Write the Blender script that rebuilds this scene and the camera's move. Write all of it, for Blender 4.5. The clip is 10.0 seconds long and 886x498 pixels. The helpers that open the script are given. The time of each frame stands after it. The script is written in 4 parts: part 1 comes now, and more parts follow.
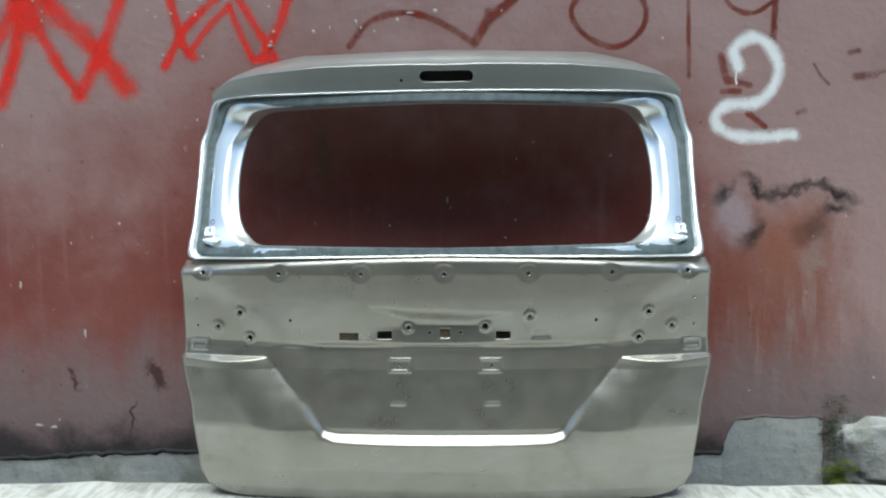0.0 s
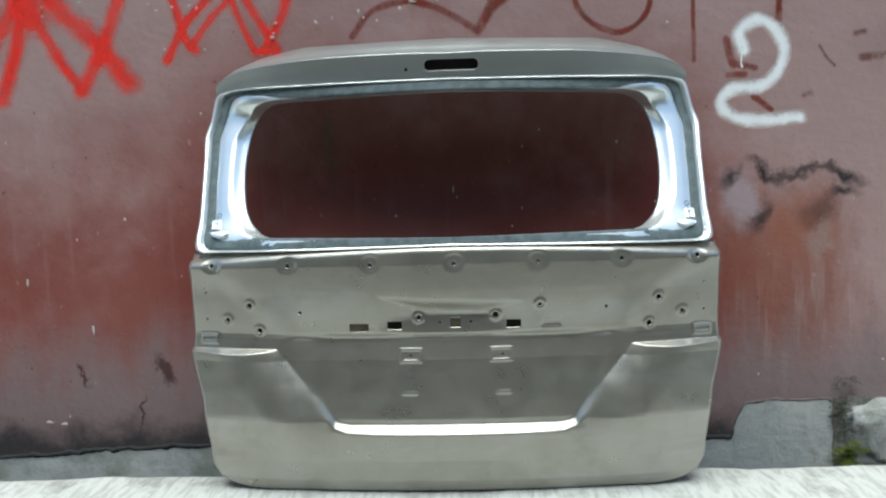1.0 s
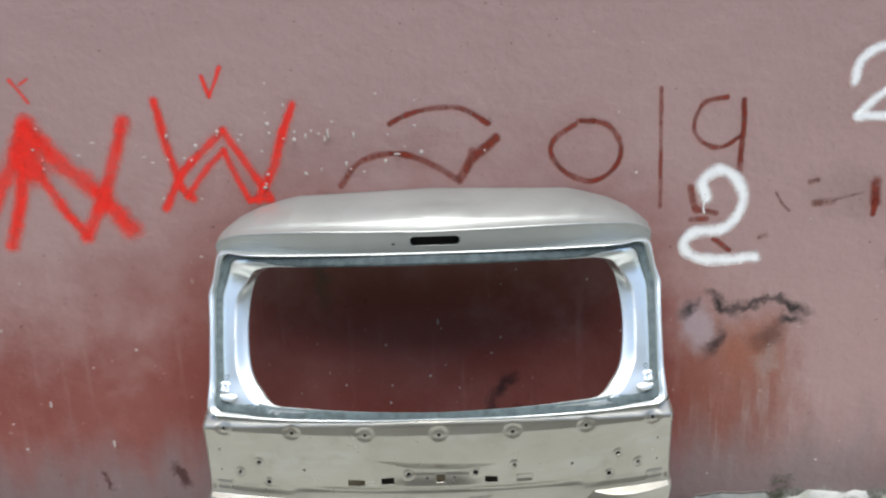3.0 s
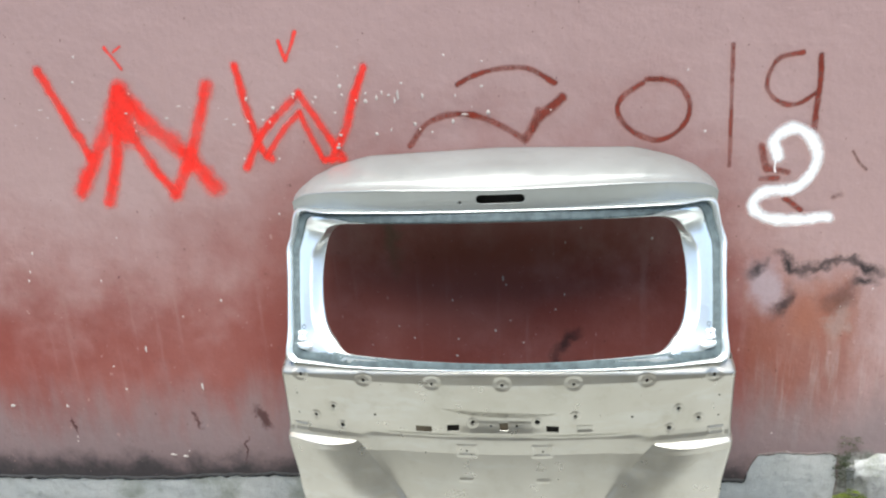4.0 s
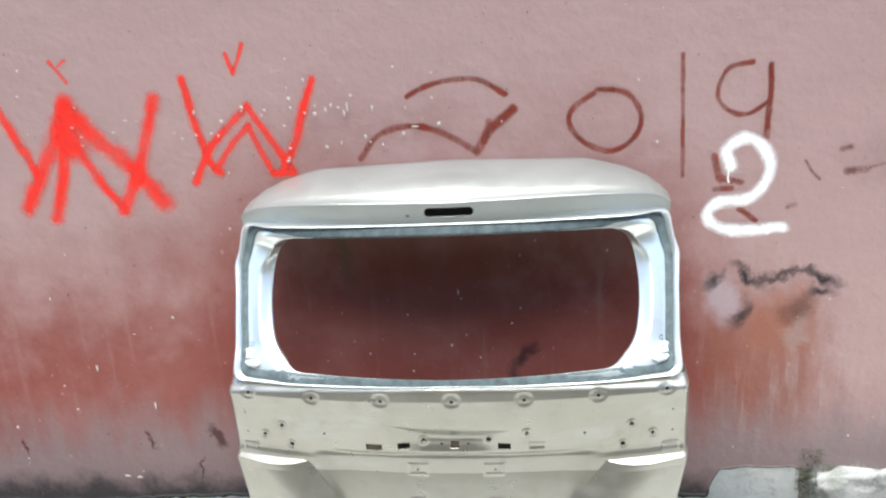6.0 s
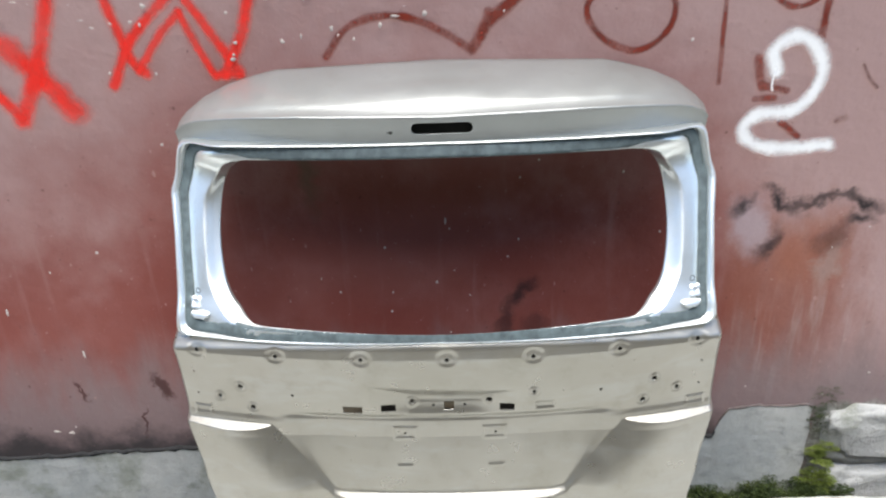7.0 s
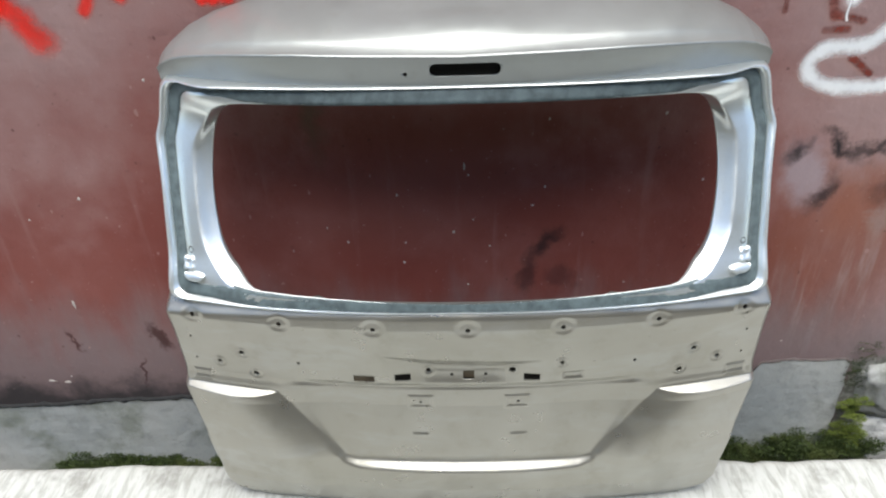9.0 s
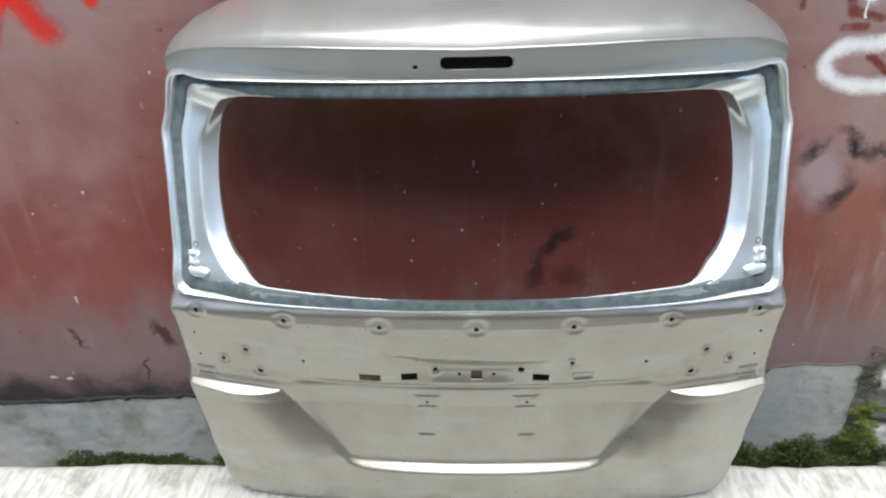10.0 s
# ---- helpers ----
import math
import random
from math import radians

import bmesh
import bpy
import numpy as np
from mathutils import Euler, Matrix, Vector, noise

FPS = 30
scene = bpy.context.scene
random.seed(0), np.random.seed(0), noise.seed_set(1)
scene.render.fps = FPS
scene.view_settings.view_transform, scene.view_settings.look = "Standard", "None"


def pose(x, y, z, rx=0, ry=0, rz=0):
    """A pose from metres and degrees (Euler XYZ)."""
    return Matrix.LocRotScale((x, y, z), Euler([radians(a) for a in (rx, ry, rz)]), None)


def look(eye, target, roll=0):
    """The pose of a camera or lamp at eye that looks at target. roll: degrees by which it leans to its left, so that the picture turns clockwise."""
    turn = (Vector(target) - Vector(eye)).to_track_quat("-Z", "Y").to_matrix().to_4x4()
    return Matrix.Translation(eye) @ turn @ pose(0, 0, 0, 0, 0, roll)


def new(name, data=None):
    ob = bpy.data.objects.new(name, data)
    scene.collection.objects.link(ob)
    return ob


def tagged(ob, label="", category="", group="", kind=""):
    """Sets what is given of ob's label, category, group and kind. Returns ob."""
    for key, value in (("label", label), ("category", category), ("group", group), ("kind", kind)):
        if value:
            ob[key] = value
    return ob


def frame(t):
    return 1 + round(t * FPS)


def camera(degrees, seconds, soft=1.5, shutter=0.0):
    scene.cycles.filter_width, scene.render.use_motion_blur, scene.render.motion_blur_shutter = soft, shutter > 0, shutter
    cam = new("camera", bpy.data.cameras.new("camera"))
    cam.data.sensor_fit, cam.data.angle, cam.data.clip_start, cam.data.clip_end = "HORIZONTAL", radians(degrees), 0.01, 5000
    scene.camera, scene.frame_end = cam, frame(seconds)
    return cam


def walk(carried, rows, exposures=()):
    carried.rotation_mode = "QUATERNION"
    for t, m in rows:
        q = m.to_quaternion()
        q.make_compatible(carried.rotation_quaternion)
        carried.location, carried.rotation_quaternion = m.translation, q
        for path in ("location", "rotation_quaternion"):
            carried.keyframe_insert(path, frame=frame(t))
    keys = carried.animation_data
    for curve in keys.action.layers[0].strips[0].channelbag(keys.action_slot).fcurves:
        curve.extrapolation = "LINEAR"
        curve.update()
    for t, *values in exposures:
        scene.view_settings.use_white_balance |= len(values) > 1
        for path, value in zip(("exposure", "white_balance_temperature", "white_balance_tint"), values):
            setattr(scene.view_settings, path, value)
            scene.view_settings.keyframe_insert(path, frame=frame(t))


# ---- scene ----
cam = camera(64.1, 10.0, soft=2.2, shutter=0.5)
PATH = [
    (0, (0.031, 0.289, 0.696), (-0.013, 2.283, 0.541), -0.5),
    (0.5, (0.019, 0.291, 0.692), (-0.022, 2.284, 0.529), -0.9),
    (1, (0.011, 0.292, 0.692), (-0.033, 2.283, 0.512), -1.6),
    (1.5, (0.004, 0.292, 0.749), (-0.038, 2.274, 0.486), -2.6),
    (2, (-0.018, 0.292, 0.984), (-0.005, 2.242, 0.539), -2.8),
    (2.5, (0.033, 0.286, 1.306), (0.056, 2.219, 0.795), -2.1),
    (2.7, (0.024, 0.267, 1.387), (0.06, 2.211, 0.918), -1.7),
    (3.8, (0.074, 0.16, 1.383), (-0.139, 2.077, 0.854), -3.3),
    (4, (0.049, 0.165, 1.39), (-0.162, 2.072, 0.825), -3.1),
    (4.5, (0.066, 0.162, 1.379), (-0.151, 2.074, 0.836), -3.1),
    (5, (0.084, 0.17, 1.397), (-0.116, 2.091, 0.879), -3.2),
    (5.2, (0.105, 0.164, 1.395), (-0.096, 2.092, 0.901), -3.3),
    (6.3, (0.165, 0.269, 1.363), (-0.004, 2.173, 0.776), -3.5),
    (6.5, (0.128, 0.332, 1.332), (-0.012, 2.222, 0.692), -3.3),
    (7, (0.028, 0.561, 1.359), (-0.011, 2.382, 0.533), -2.3),
    (7.5, (0.022, 0.703, 1.392), (-0.028, 2.484, 0.483), -2.5),
    (8, (-0.017, 0.758, 1.392), (-0.051, 2.486, 0.385), -2.2),
    (8.5, (-0.017, 0.756, 1.39), (-0.05, 2.445, 0.319), -1.9),
    (9, (-0.008, 0.768, 1.39), (-0.062, 2.454, 0.316), -2.3),
    (9.5, (-0.015, 0.77, 1.376), (-0.072, 2.463, 0.312), -2.1),
    (10, (-0.019, 0.782, 1.366), (-0.083, 2.474, 0.301), -1.9),
]
EXPOSURES = [(0.0, 0.30, 6400, 0), (1.5, 0.30, 6400, 0), (2.0, 0.28, 6450, 2), (2.5, 0.36, 6800, 8), (3.8, 1.12, 6750, 6), (4.5, 1.2, 6750, 6), (6.5, 1.22, 6750, 7),
             (7.0, 0.82, 6800, 10), (7.5, 0.66, 6800, 10), (8.0, 0.50, 6750, 9), (10.0, 0.54, 6750, 8)]
walk(cam, [(t, look(eye, target, roll)) for t, eye, target, roll in PATH], EXPOSURES)

# ---- sky and sun: bright hazy daylight from high behind the camera ----
SUN_EL, SUN_AZ = 78.0, 6.0
world = bpy.data.worlds.new("world")
scene.world = world
world.use_nodes = True
wn = world.node_tree
sky = wn.nodes.new("ShaderNodeTexSky")
sky.sky_type = "NISHITA"
sky.sun_disc = False
sky.sun_elevation = radians(SUN_EL)
sky.sun_rotation = radians(180 + SUN_AZ)
sky.air_density, sky.dust_density, sky.ozone_density = 1.1, 0.5, 2.4
wn.links.new(sky.outputs[0], wn.nodes["Background"].inputs[0])
wn.nodes["Background"].inputs[1].default_value = 0.15
sun_data = bpy.data.lights.new("sun", "SUN")
sun_data.energy, sun_data.angle, sun_data.color = 4.4, radians(56), (1.0, 0.985, 0.95)
sun = new("sun", sun_data)
sun.matrix_world = look((math.sin(radians(SUN_AZ)) * -5, -5 * math.cos(radians(SUN_AZ)), 5 * math.tan(radians(SUN_EL))), (0, 0, 0))


# ---- node helpers ----
class Mat:
    """A node material under construction, with short names for the usual nodes."""

    def __init__(self, name, rough=0.6, metal=0.0, spec=0.5):
        self.m = bpy.data.materials.new(name)
        self.m.use_nodes = True
        self.t = self.m.node_tree
        self.b = self.t.nodes["Principled BSDF"]
        self.b.inputs["Roughness"].default_value = rough
        self.b.inputs["Metallic"].default_value = metal
        self.b.inputs["Specular IOR Level"].default_value = spec
        geo = self.t.nodes.new("ShaderNodeNewGeometry")
        self.pos = geo.outputs["Position"]
        self.island = geo.outputs["Random Per Island"]
        self.obj = self.t.nodes.new("ShaderNodeTexCoord").outputs["Object"]
        sep = self.t.nodes.new("ShaderNodeSeparateXYZ")
        self.t.links.new(self.pos, sep.inputs[0])
        self.x, self.y, self.z = sep.outputs
        self.wx = self.wz = None

    def warp(self):
        """Wandering coordinates, so that patches get ragged outlines."""
        a, b = self.noise(5, 5, 0.65), self.noise(19, 4, 0.6)
        mp = self.t.nodes.new("ShaderNodeMapping")
        mp.inputs["Location"].default_value = (7.3, 2.1, 4.4)
        self.t.links.new(self.pos, mp.inputs[0])
        c, d = self.noise(5, 5, 0.65, vec=mp.outputs[0]), self.noise(19, 4, 0.6, vec=mp.outputs[0])
        self.wx = self.math("ADD", self.x, self.math("ADD", self.math("MULTIPLY_ADD", a, 0.16, -0.08), self.math("MULTIPLY_ADD", b, 0.05, -0.025)))
        self.wz = self.math("ADD", self.z, self.math("ADD", self.math("MULTIPLY_ADD", c, 0.13, -0.065), self.math("MULTIPLY_ADD", d, 0.05, -0.025)))

    def put(self, value, socket):
        if hasattr(value, "is_output"):
            self.t.links.new(value, socket)
        elif isinstance(value, (tuple, list)) and len(value) == 3 and socket.type == "RGBA":
            socket.default_value = (*value, 1)
        else:
            socket.default_value = value

    def math(self, op, a, b=0.0, c=0.0, clamp=False):
        n = self.t.nodes.new("ShaderNodeMath")
        n.operation, n.use_clamp = op, clamp
        for i, v in enumerate((a, b, c)):
            self.put(v, n.inputs[i])
        return n.outputs[0]

    def noise(self, scale, detail=4.0, rough=0.55, vec=None, stretch=None, distort=0.0):
        n = self.t.nodes.new("ShaderNodeTexNoise")
        n.inputs["Scale"].default_value = scale
        n.inputs["Detail"].default_value = detail
        n.inputs["Roughness"].default_value = rough
        n.inputs["Distortion"].default_value = distort
        v = self.pos if vec is None else vec
        if stretch:
            mp = self.t.nodes.new("ShaderNodeMapping")
            mp.inputs["Scale"].default_value = stretch
            self.t.links.new(v, mp.inputs[0])
            v = mp.outputs[0]
        self.t.links.new(v, n.inputs["Vector"])
        return n.outputs[0]

    def step(self, value, lo, hi, out0=0.0, out1=1.0):
        n = self.t.nodes.new("ShaderNodeMapRange")
        n.interpolation_type = "SMOOTHSTEP"
        self.put(value, n.inputs["Value"])
        for key, v in (("From Min", lo), ("From Max", hi), ("To Min", out0), ("To Max", out1)):
            n.inputs[key].default_value = v
        return n.outputs[0]

    def mix(self, fac, a, b, blend="MIX"):
        n = self.t.nodes.new("ShaderNodeMix")
        n.data_type, n.blend_type = "RGBA", blend
        self.put(fac, n.inputs[0])
        self.put(a, n.inputs[6])
        self.put(b, n.inputs[7])
        return n.outputs[2]

    def blob(self, x, z, rx, rz, soft=0.6, wobble=None, amount=0.0, turn=0.0):
        """A soft patch round (x, z) of a wall: 1 inside, 0 outside."""
        dx = self.math("SUBTRACT", self.wx, x)
        dz = self.math("SUBTRACT", self.wz, z)
        c, s = math.cos(radians(turn)), math.sin(radians(turn))
        ax = self.math("ADD", self.math("MULTIPLY", dx, c / rx), self.math("MULTIPLY", dz, s / rx))
        az = self.math("ADD", self.math("MULTIPLY", dx, -s / rz), self.math("MULTIPLY", dz, c / rz))
        d = self.math("SQRT", self.math("ADD", self.math("MULTIPLY", ax, ax), self.math("MULTIPLY", az, az)))
        if wobble is not None:
            d = self.math("ADD", d, self.math("MULTIPLY", self.math("SUBTRACT", wobble, 0.5), amount))
        return self.step(d, 1.0, 1.0 - soft)

    def bump(self, height, strength, distance):
        n = self.t.nodes.new("ShaderNodeBump")
        n.inputs["Strength"].default_value = strength
        n.inputs["Distance"].default_value = distance
        self.put(height, n.inputs["Height"])
        self.put(n.outputs[0], self.b.inputs["Normal"])

    def colour(self, value):
        self.put(value, self.b.inputs["Base Color"])
        return self

    def set(self, key, value):
        self.put(value, self.b.inputs[key])
        return self


def wall_paint():
    k = Mat("maroon_wall_paint", rough=0.5, spec=0.08)
    k.warp()
    big = k.noise(1.6, 5)
    mid = k.noise(6, 6, 0.6)
    fine = k.noise(60, 5, 0.65)
    streak = k.noise(5, 5, 0.6, stretch=(4.0, 1.0, 0.35))
    c = k.mix(k.step(big, 0.35, 0.68), (0.205, 0.056, 0.046), (0.250, 0.088, 0.075))
    c = k.mix(k.math("MULTIPLY", k.step(mid, 0.42, 0.75), 0.42), c, (0.30, 0.135, 0.125))
    # chalked, dusty upper part, paler at both sides to paint shade behind the tailgate
    chalk_and_shade = k.step(k.math("ADD", k.math("ADD", k.z, k.math("MULTIPLY", mid, 0.5)), k.math("ADD", k.step(k.x, 0.5, 1.2, 0.0, 0.95), k.step(k.x, -0.5, -1.1, 0.0, 0.26))), 0.86, 1.60)
    c = k.mix(k.math("MULTIPLY", chalk_and_shade, 0.70), c, (0.445, 0.335, 0.327))
    # washed streaks
    c = k.mix(k.math("MULTIPLY", k.step(streak, 0.55, 0.8), 0.30), c, (0.36, 0.23, 0.215))
    # rust-coloured patch with grey runs
    wob = k.noise(7, 5, 0.6, stretch=(1.6, 1.0, 0.5))
    rust = k.blob(0.91, 0.39, 0.30, 0.40, 0.7, wob, 1.1)
    c = k.mix(k.math("MULTIPLY", rust, 0.75), c, (0.225, 0.078, 0.052))
    orange = k.blob(0.95, 0.55, 0.14, 0.16, 0.8, wob, 0.9)
    c = k.mix(k.math("MULTIPLY", orange, 0.65), c, (0.30, 0.115, 0.075))
    runs = k.math("MULTIPLY", k.step(k.noise(16, 5, 0.6, stretch=(2.2, 1.0, 0.22)), 0.5, 0.72), k.blob(1.03, 0.24, 0.42, 0.30, 0.7))
    c = k.mix(k.math("MULTIPLY", runs, 0.5), c, (0.42, 0.33, 0.32))
    pale = k.blob(0.785, 0.625, 0.075, 0.12, 0.8, wob, 0.8, 25)
    c = k.mix(k.math("MULTIPLY", pale, 0.75), c, (0.40, 0.33, 0.36))
    pale2 = k.blob(1.00, 0.51, 0.035, 0.09, 0.8, wob, 0.8, -20)
    c = k.mix(k.math("MULTIPLY", pale2, 0.6), c, (0.33, 0.25, 0.23))
    # grey weathering low on the wall
    low = k.step(k.math("ADD", k.z, k.math("MULTIPLY", k.math("SUBTRACT", wob, 0.5), 0.40)), 0.42, 0.08)
    c = k.mix(k.math("MULTIPLY", low, 0.8), c, (0.225, 0.185, 0.19))
    # black tar-like band over the plinth, with a torn upper edge, mostly on one side
    tar_h = k.math("ADD", k.z, k.math("MULTIPLY", k.math("SUBTRACT", k.noise(9, 6, 0.65), 0.5), 0.20))
    tar = k.math("MULTIPLY", k.step(tar_h, 0.075, -0.035), k.step(k.x, 0.90, 0.72, 0.12, 1.0))
    c = k.mix(k.math("MULTIPLY", tar, 0.88), c, (0.035, 0.036, 0.038))
    # black sprayed smudges
    sm = k.noise(11, 5, 0.6)
    for x, z, rx, rz, turn, a in ((0.750, 0.678, 0.028, 0.055, -30, 0.85), (0.848, 0.697, 0.085, 0.020, -32, 0.95),
                                  (0.945, 0.690, 0.11, 0.016, 8, 0.8), (1.060, 0.684, 0.080, 0.020, -10, 0.95),
                                  (1.055, 0.640, 0.055, 0.028, 20, 0.9), (1.00, 0.580, 0.05, 0.06, -30, 0.5), (0.845, 0.575, 0.030, 0.075, -30, 0.8),
                                  (0.190, 0.455, 0.060, 0.022, 30, 0.75), (0.155, 0.385, 0.028, 0.070, -8, 0.6), (0.245, 0.360, 0.050, 0.030, -10, 0.4),
                                  (1.345, 0.822, 0.050, 0.036, 0, 1.0), (1.22, 1.02, 0.16, 0.10, 0, 0.16)):
        c = k.mix(k.math("MULTIPLY", k.blob(x, z, rx * 1.2, rz * 1.2, 0.95, sm, 0.9, turn), a), c, (0.016, 0.017, 0.019))
    # green-grey wash run
    c = k.mix(k.math("MULTIPLY", k.blob(-0.335, 0.81, 0.045, 0.15, 0.9, sm, 0.6), 0.55), c, (0.13, 0.12, 0.085))
    for x, z, rx, rz, turn in ((-1.05, 0.193, 0.014, 0.06, 12), (-0.838, 0.183, 0.022, 0.06, 24), (-1.51, 0.155, 0.008, 0.05, 0), (-0.91, 0.06, 0.006, 0.05, 0)):
        c = k.mix(k.math("MULTIPLY", k.blob(x, z, rx, rz, 0.6, sm, 0.6, turn), 0.75), c, (0.045, 0.012, 0.010))
    red = k.blob(-1.69, 0.42, 0.22, 0.22, 0.9, wob, 0.8)
    c = k.mix(k.math("MULTIPLY", red, 0.1), c, (0.30, 0.05, 0.035))
    # bare dirty masonry beyond the broken render
    bare = k.math("MULTIPLY", k.step(k.wx, 1.02, 1.05), k.step(k.wz, 0.085, 0.055))
    c = k.mix(bare, c, k.mix(k.step(fine, 0.4, 0.65), (0.15, 0.15, 0.13), (0.30, 0.295, 0.275)))
    # fine dirt and pinholes
    c = k.mix(k.step(fine, 0.62, 0.80, 0.0, 0.35), c, (0.06, 0.03, 0.03))
    pits = k.step(k.noise(46, 2, 0.5), 0.715, 0.75)
    c = k.mix(k.math("MULTIPLY", pits, 0.55), c, (0.055, 0.022, 0.020))
    flecks = k.step(k.noise(37, 2, 0.5, stretch=(1.3, 1.0, 0.8)), 0.72, 0.75)
    c = k.mix(k.math("MULTIPLY", flecks, 0.45), c, (0.42, 0.27, 0.25))
    specks = k.step(k.noise(140, 2, 0.5), 0.73, 0.78)
    c = k.mix(k.math("MULTIPLY", specks, 0.5), c, (0.48, 0.36, 0.34))
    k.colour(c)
    k.set("Roughness", k.step(mid, 0.3, 0.75, 0.45, 0.65))
    k.bump(k.math("ADD", k.math("MULTIPLY", fine, 0.35), k.noise(14, 6, 0.6)), 0.55, 0.006)
    return k.m


def concrete(name, a, b, dark, bump=0.5, green=0.0):
    k = Mat(name, rough=0.9, spec=0.3)
    big, mid, fine = k.noise(2.2, 5), k.noise(13, 6, 0.62), k.noise(110, 5, 0.7)
    c = k.mix(k.step(big, 0.3, 0.7), a, b)
    c = k.mix(k.step(mid, 0.52, 0.74, 0.0, 0.7), c, dark)
    c = k.mix(k.step(fine, 0.55, 0.75, 0.0, 0.4), c, tuple(v * 0.55 for v in dark))
    if green:
        c = k.mix(k.math("MULTIPLY", k.step(k.noise(5, 6, 0.65), 0.48, 0.66), green), c, (0.07, 0.09, 0.03))
    k.colour(c)
    k.bump(k.math("ADD", k.math("MULTIPLY", fine, 0.4), mid), bump, 0.012)
    return k.m


def slab_concrete():
    k = Mat("pale_pavement_concrete", rough=0.88, spec=0.3)
    big, mid, fine = k.noise(1.7, 5), k.noise(9, 6, 0.65), k.noise(90, 5, 0.7)
    brush = k.noise(22, 4, 0.6, stretch=(3.2, 0.6, 1.0), distort=0.6)
    c = k.mix(k.step(big, 0.3, 0.7), (0.44, 0.452, 0.43), (0.50, 0.51, 0.488))
    c = k.mix(k.step(brush, 0.42, 0.68, 0.0, 0.7), c, (0.27, 0.272, 0.245))
    c = k.mix(k.step(mid, 0.50, 0.72, 0.0, 0.8), c, (0.22, 0.22, 0.20))
    c = k.mix(k.step(fine, 0.6, 0.78, 0.0, 0.5), c, (0.2, 0.19, 0.17))
    k.colour(c)
    k.bump(k.math("ADD", k.math("MULTIPLY", brush, 0.8), k.math("MULTIPLY", fine, 0.35)), 0.6, 0.008)
    return k.m


def primer():
    k = Mat("champagne_grey_primer", rough=0.31, metal=0.80)
    k.set("Coat Weight", 0.5).set("Coat Roughness", 0.22).set("Coat IOR", 1.6)
    big, mid, fine = k.noise(3.2, 4, vec=k.obj), k.noise(17, 5, 0.6, vec=k.obj), k.noise(420, 3, 0.6, vec=k.obj)
    wipe = k.noise(7, 5, 0.6, vec=k.obj, stretch=(1.0, 1.0, 3.0), distort=0.5)
    c = k.mix(k.step(big, 0.3, 0.7), (0.335, 0.320, 0.278), (0.375, 0.362, 0.325))
    c = k.mix(k.step(wipe, 0.47, 0.75, 0.0, 0.35), c, (0.43, 0.435, 0.43))
    c = k.mix(k.step(mid, 0.52, 0.75, 0.0, 0.45), c, (0.285, 0.272, 0.215))
    k.colour(c)
    k.set("Roughness", k.math("ADD", k.step(mid, 0.3, 0.8, 0.24, 0.38), k.math("MULTIPLY", wipe, 0.06)))
    k.bump(k.math("ADD", big, k.math("MULTIPLY", mid, 0.16)), 0.36, 0.010)
    return k.m


# Bluer copy of primer(), with the sky's light on the spoiler in its colour.
def sky_tinted_primer():
    k = Mat("sky_tinted_grey_primer", rough=0.34, metal=0.5)
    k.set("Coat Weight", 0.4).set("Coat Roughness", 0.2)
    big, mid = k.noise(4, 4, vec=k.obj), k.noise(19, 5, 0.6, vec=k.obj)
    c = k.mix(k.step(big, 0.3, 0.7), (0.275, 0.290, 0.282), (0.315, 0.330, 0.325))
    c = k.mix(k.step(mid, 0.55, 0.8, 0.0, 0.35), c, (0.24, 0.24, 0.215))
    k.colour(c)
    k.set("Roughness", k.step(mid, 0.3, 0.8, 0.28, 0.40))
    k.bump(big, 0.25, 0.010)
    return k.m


# Paler copy of primer(), with the frame's bright sky reflection put into its colour.
def bright_lit_primer():
    k = Mat("lit_pale_primer", rough=0.3, metal=0.85)
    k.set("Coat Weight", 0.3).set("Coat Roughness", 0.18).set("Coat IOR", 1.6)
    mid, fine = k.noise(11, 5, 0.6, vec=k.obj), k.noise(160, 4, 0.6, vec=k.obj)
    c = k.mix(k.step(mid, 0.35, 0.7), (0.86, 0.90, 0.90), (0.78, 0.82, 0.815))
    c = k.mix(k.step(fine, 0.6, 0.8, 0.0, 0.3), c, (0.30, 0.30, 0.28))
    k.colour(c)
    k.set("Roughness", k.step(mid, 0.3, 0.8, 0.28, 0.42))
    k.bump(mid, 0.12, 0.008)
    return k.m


def spray_paint(name, rgb, rgb2, solid=0.62, rough=0.5, dry=0.0):
    """Strokes solid in the middle, misted out at the edges by their own coordinates; dry: share of a starved brush's gaps."""
    k = Mat(name, rough=rough, spec=0.3)
    uv = k.t.nodes.new("ShaderNodeUVMap").outputs[0]
    sep = k.t.nodes.new("ShaderNodeSeparateXYZ")
    k.t.links.new(uv, sep.inputs[0])
    d = k.math("SQRT", k.math("ADD", k.math("MULTIPLY", sep.outputs[0], sep.outputs[0]), k.math("MULTIPLY", sep.outputs[1], sep.outputs[1])))
    n = k.noise(26, 5, 0.6)
    grain = k.noise(260, 3, 0.6)
    e = k.math("ADD", k.math("ADD", d, k.math("MULTIPLY", k.math("SUBTRACT", n, 0.5), 0.75)), k.math("MULTIPLY", k.math("SUBTRACT", grain, 0.5), 0.45))
    k.colour(k.mix(k.step(n, 0.35, 0.7), rgb, rgb2))
    a = k.step(e, 1.0, solid)
    if dry:
        gaps = k.step(k.math("ADD", k.noise(9, 4, 0.6), k.math("MULTIPLY", k.noise(120, 3, 0.6), 0.3)), 0.52, 0.80)
        a = k.math("MULTIPLY", a, k.math("SUBTRACT", 1.0, k.math("MULTIPLY", gaps, dry)))
    k.set("Alpha", a)
    return k.m


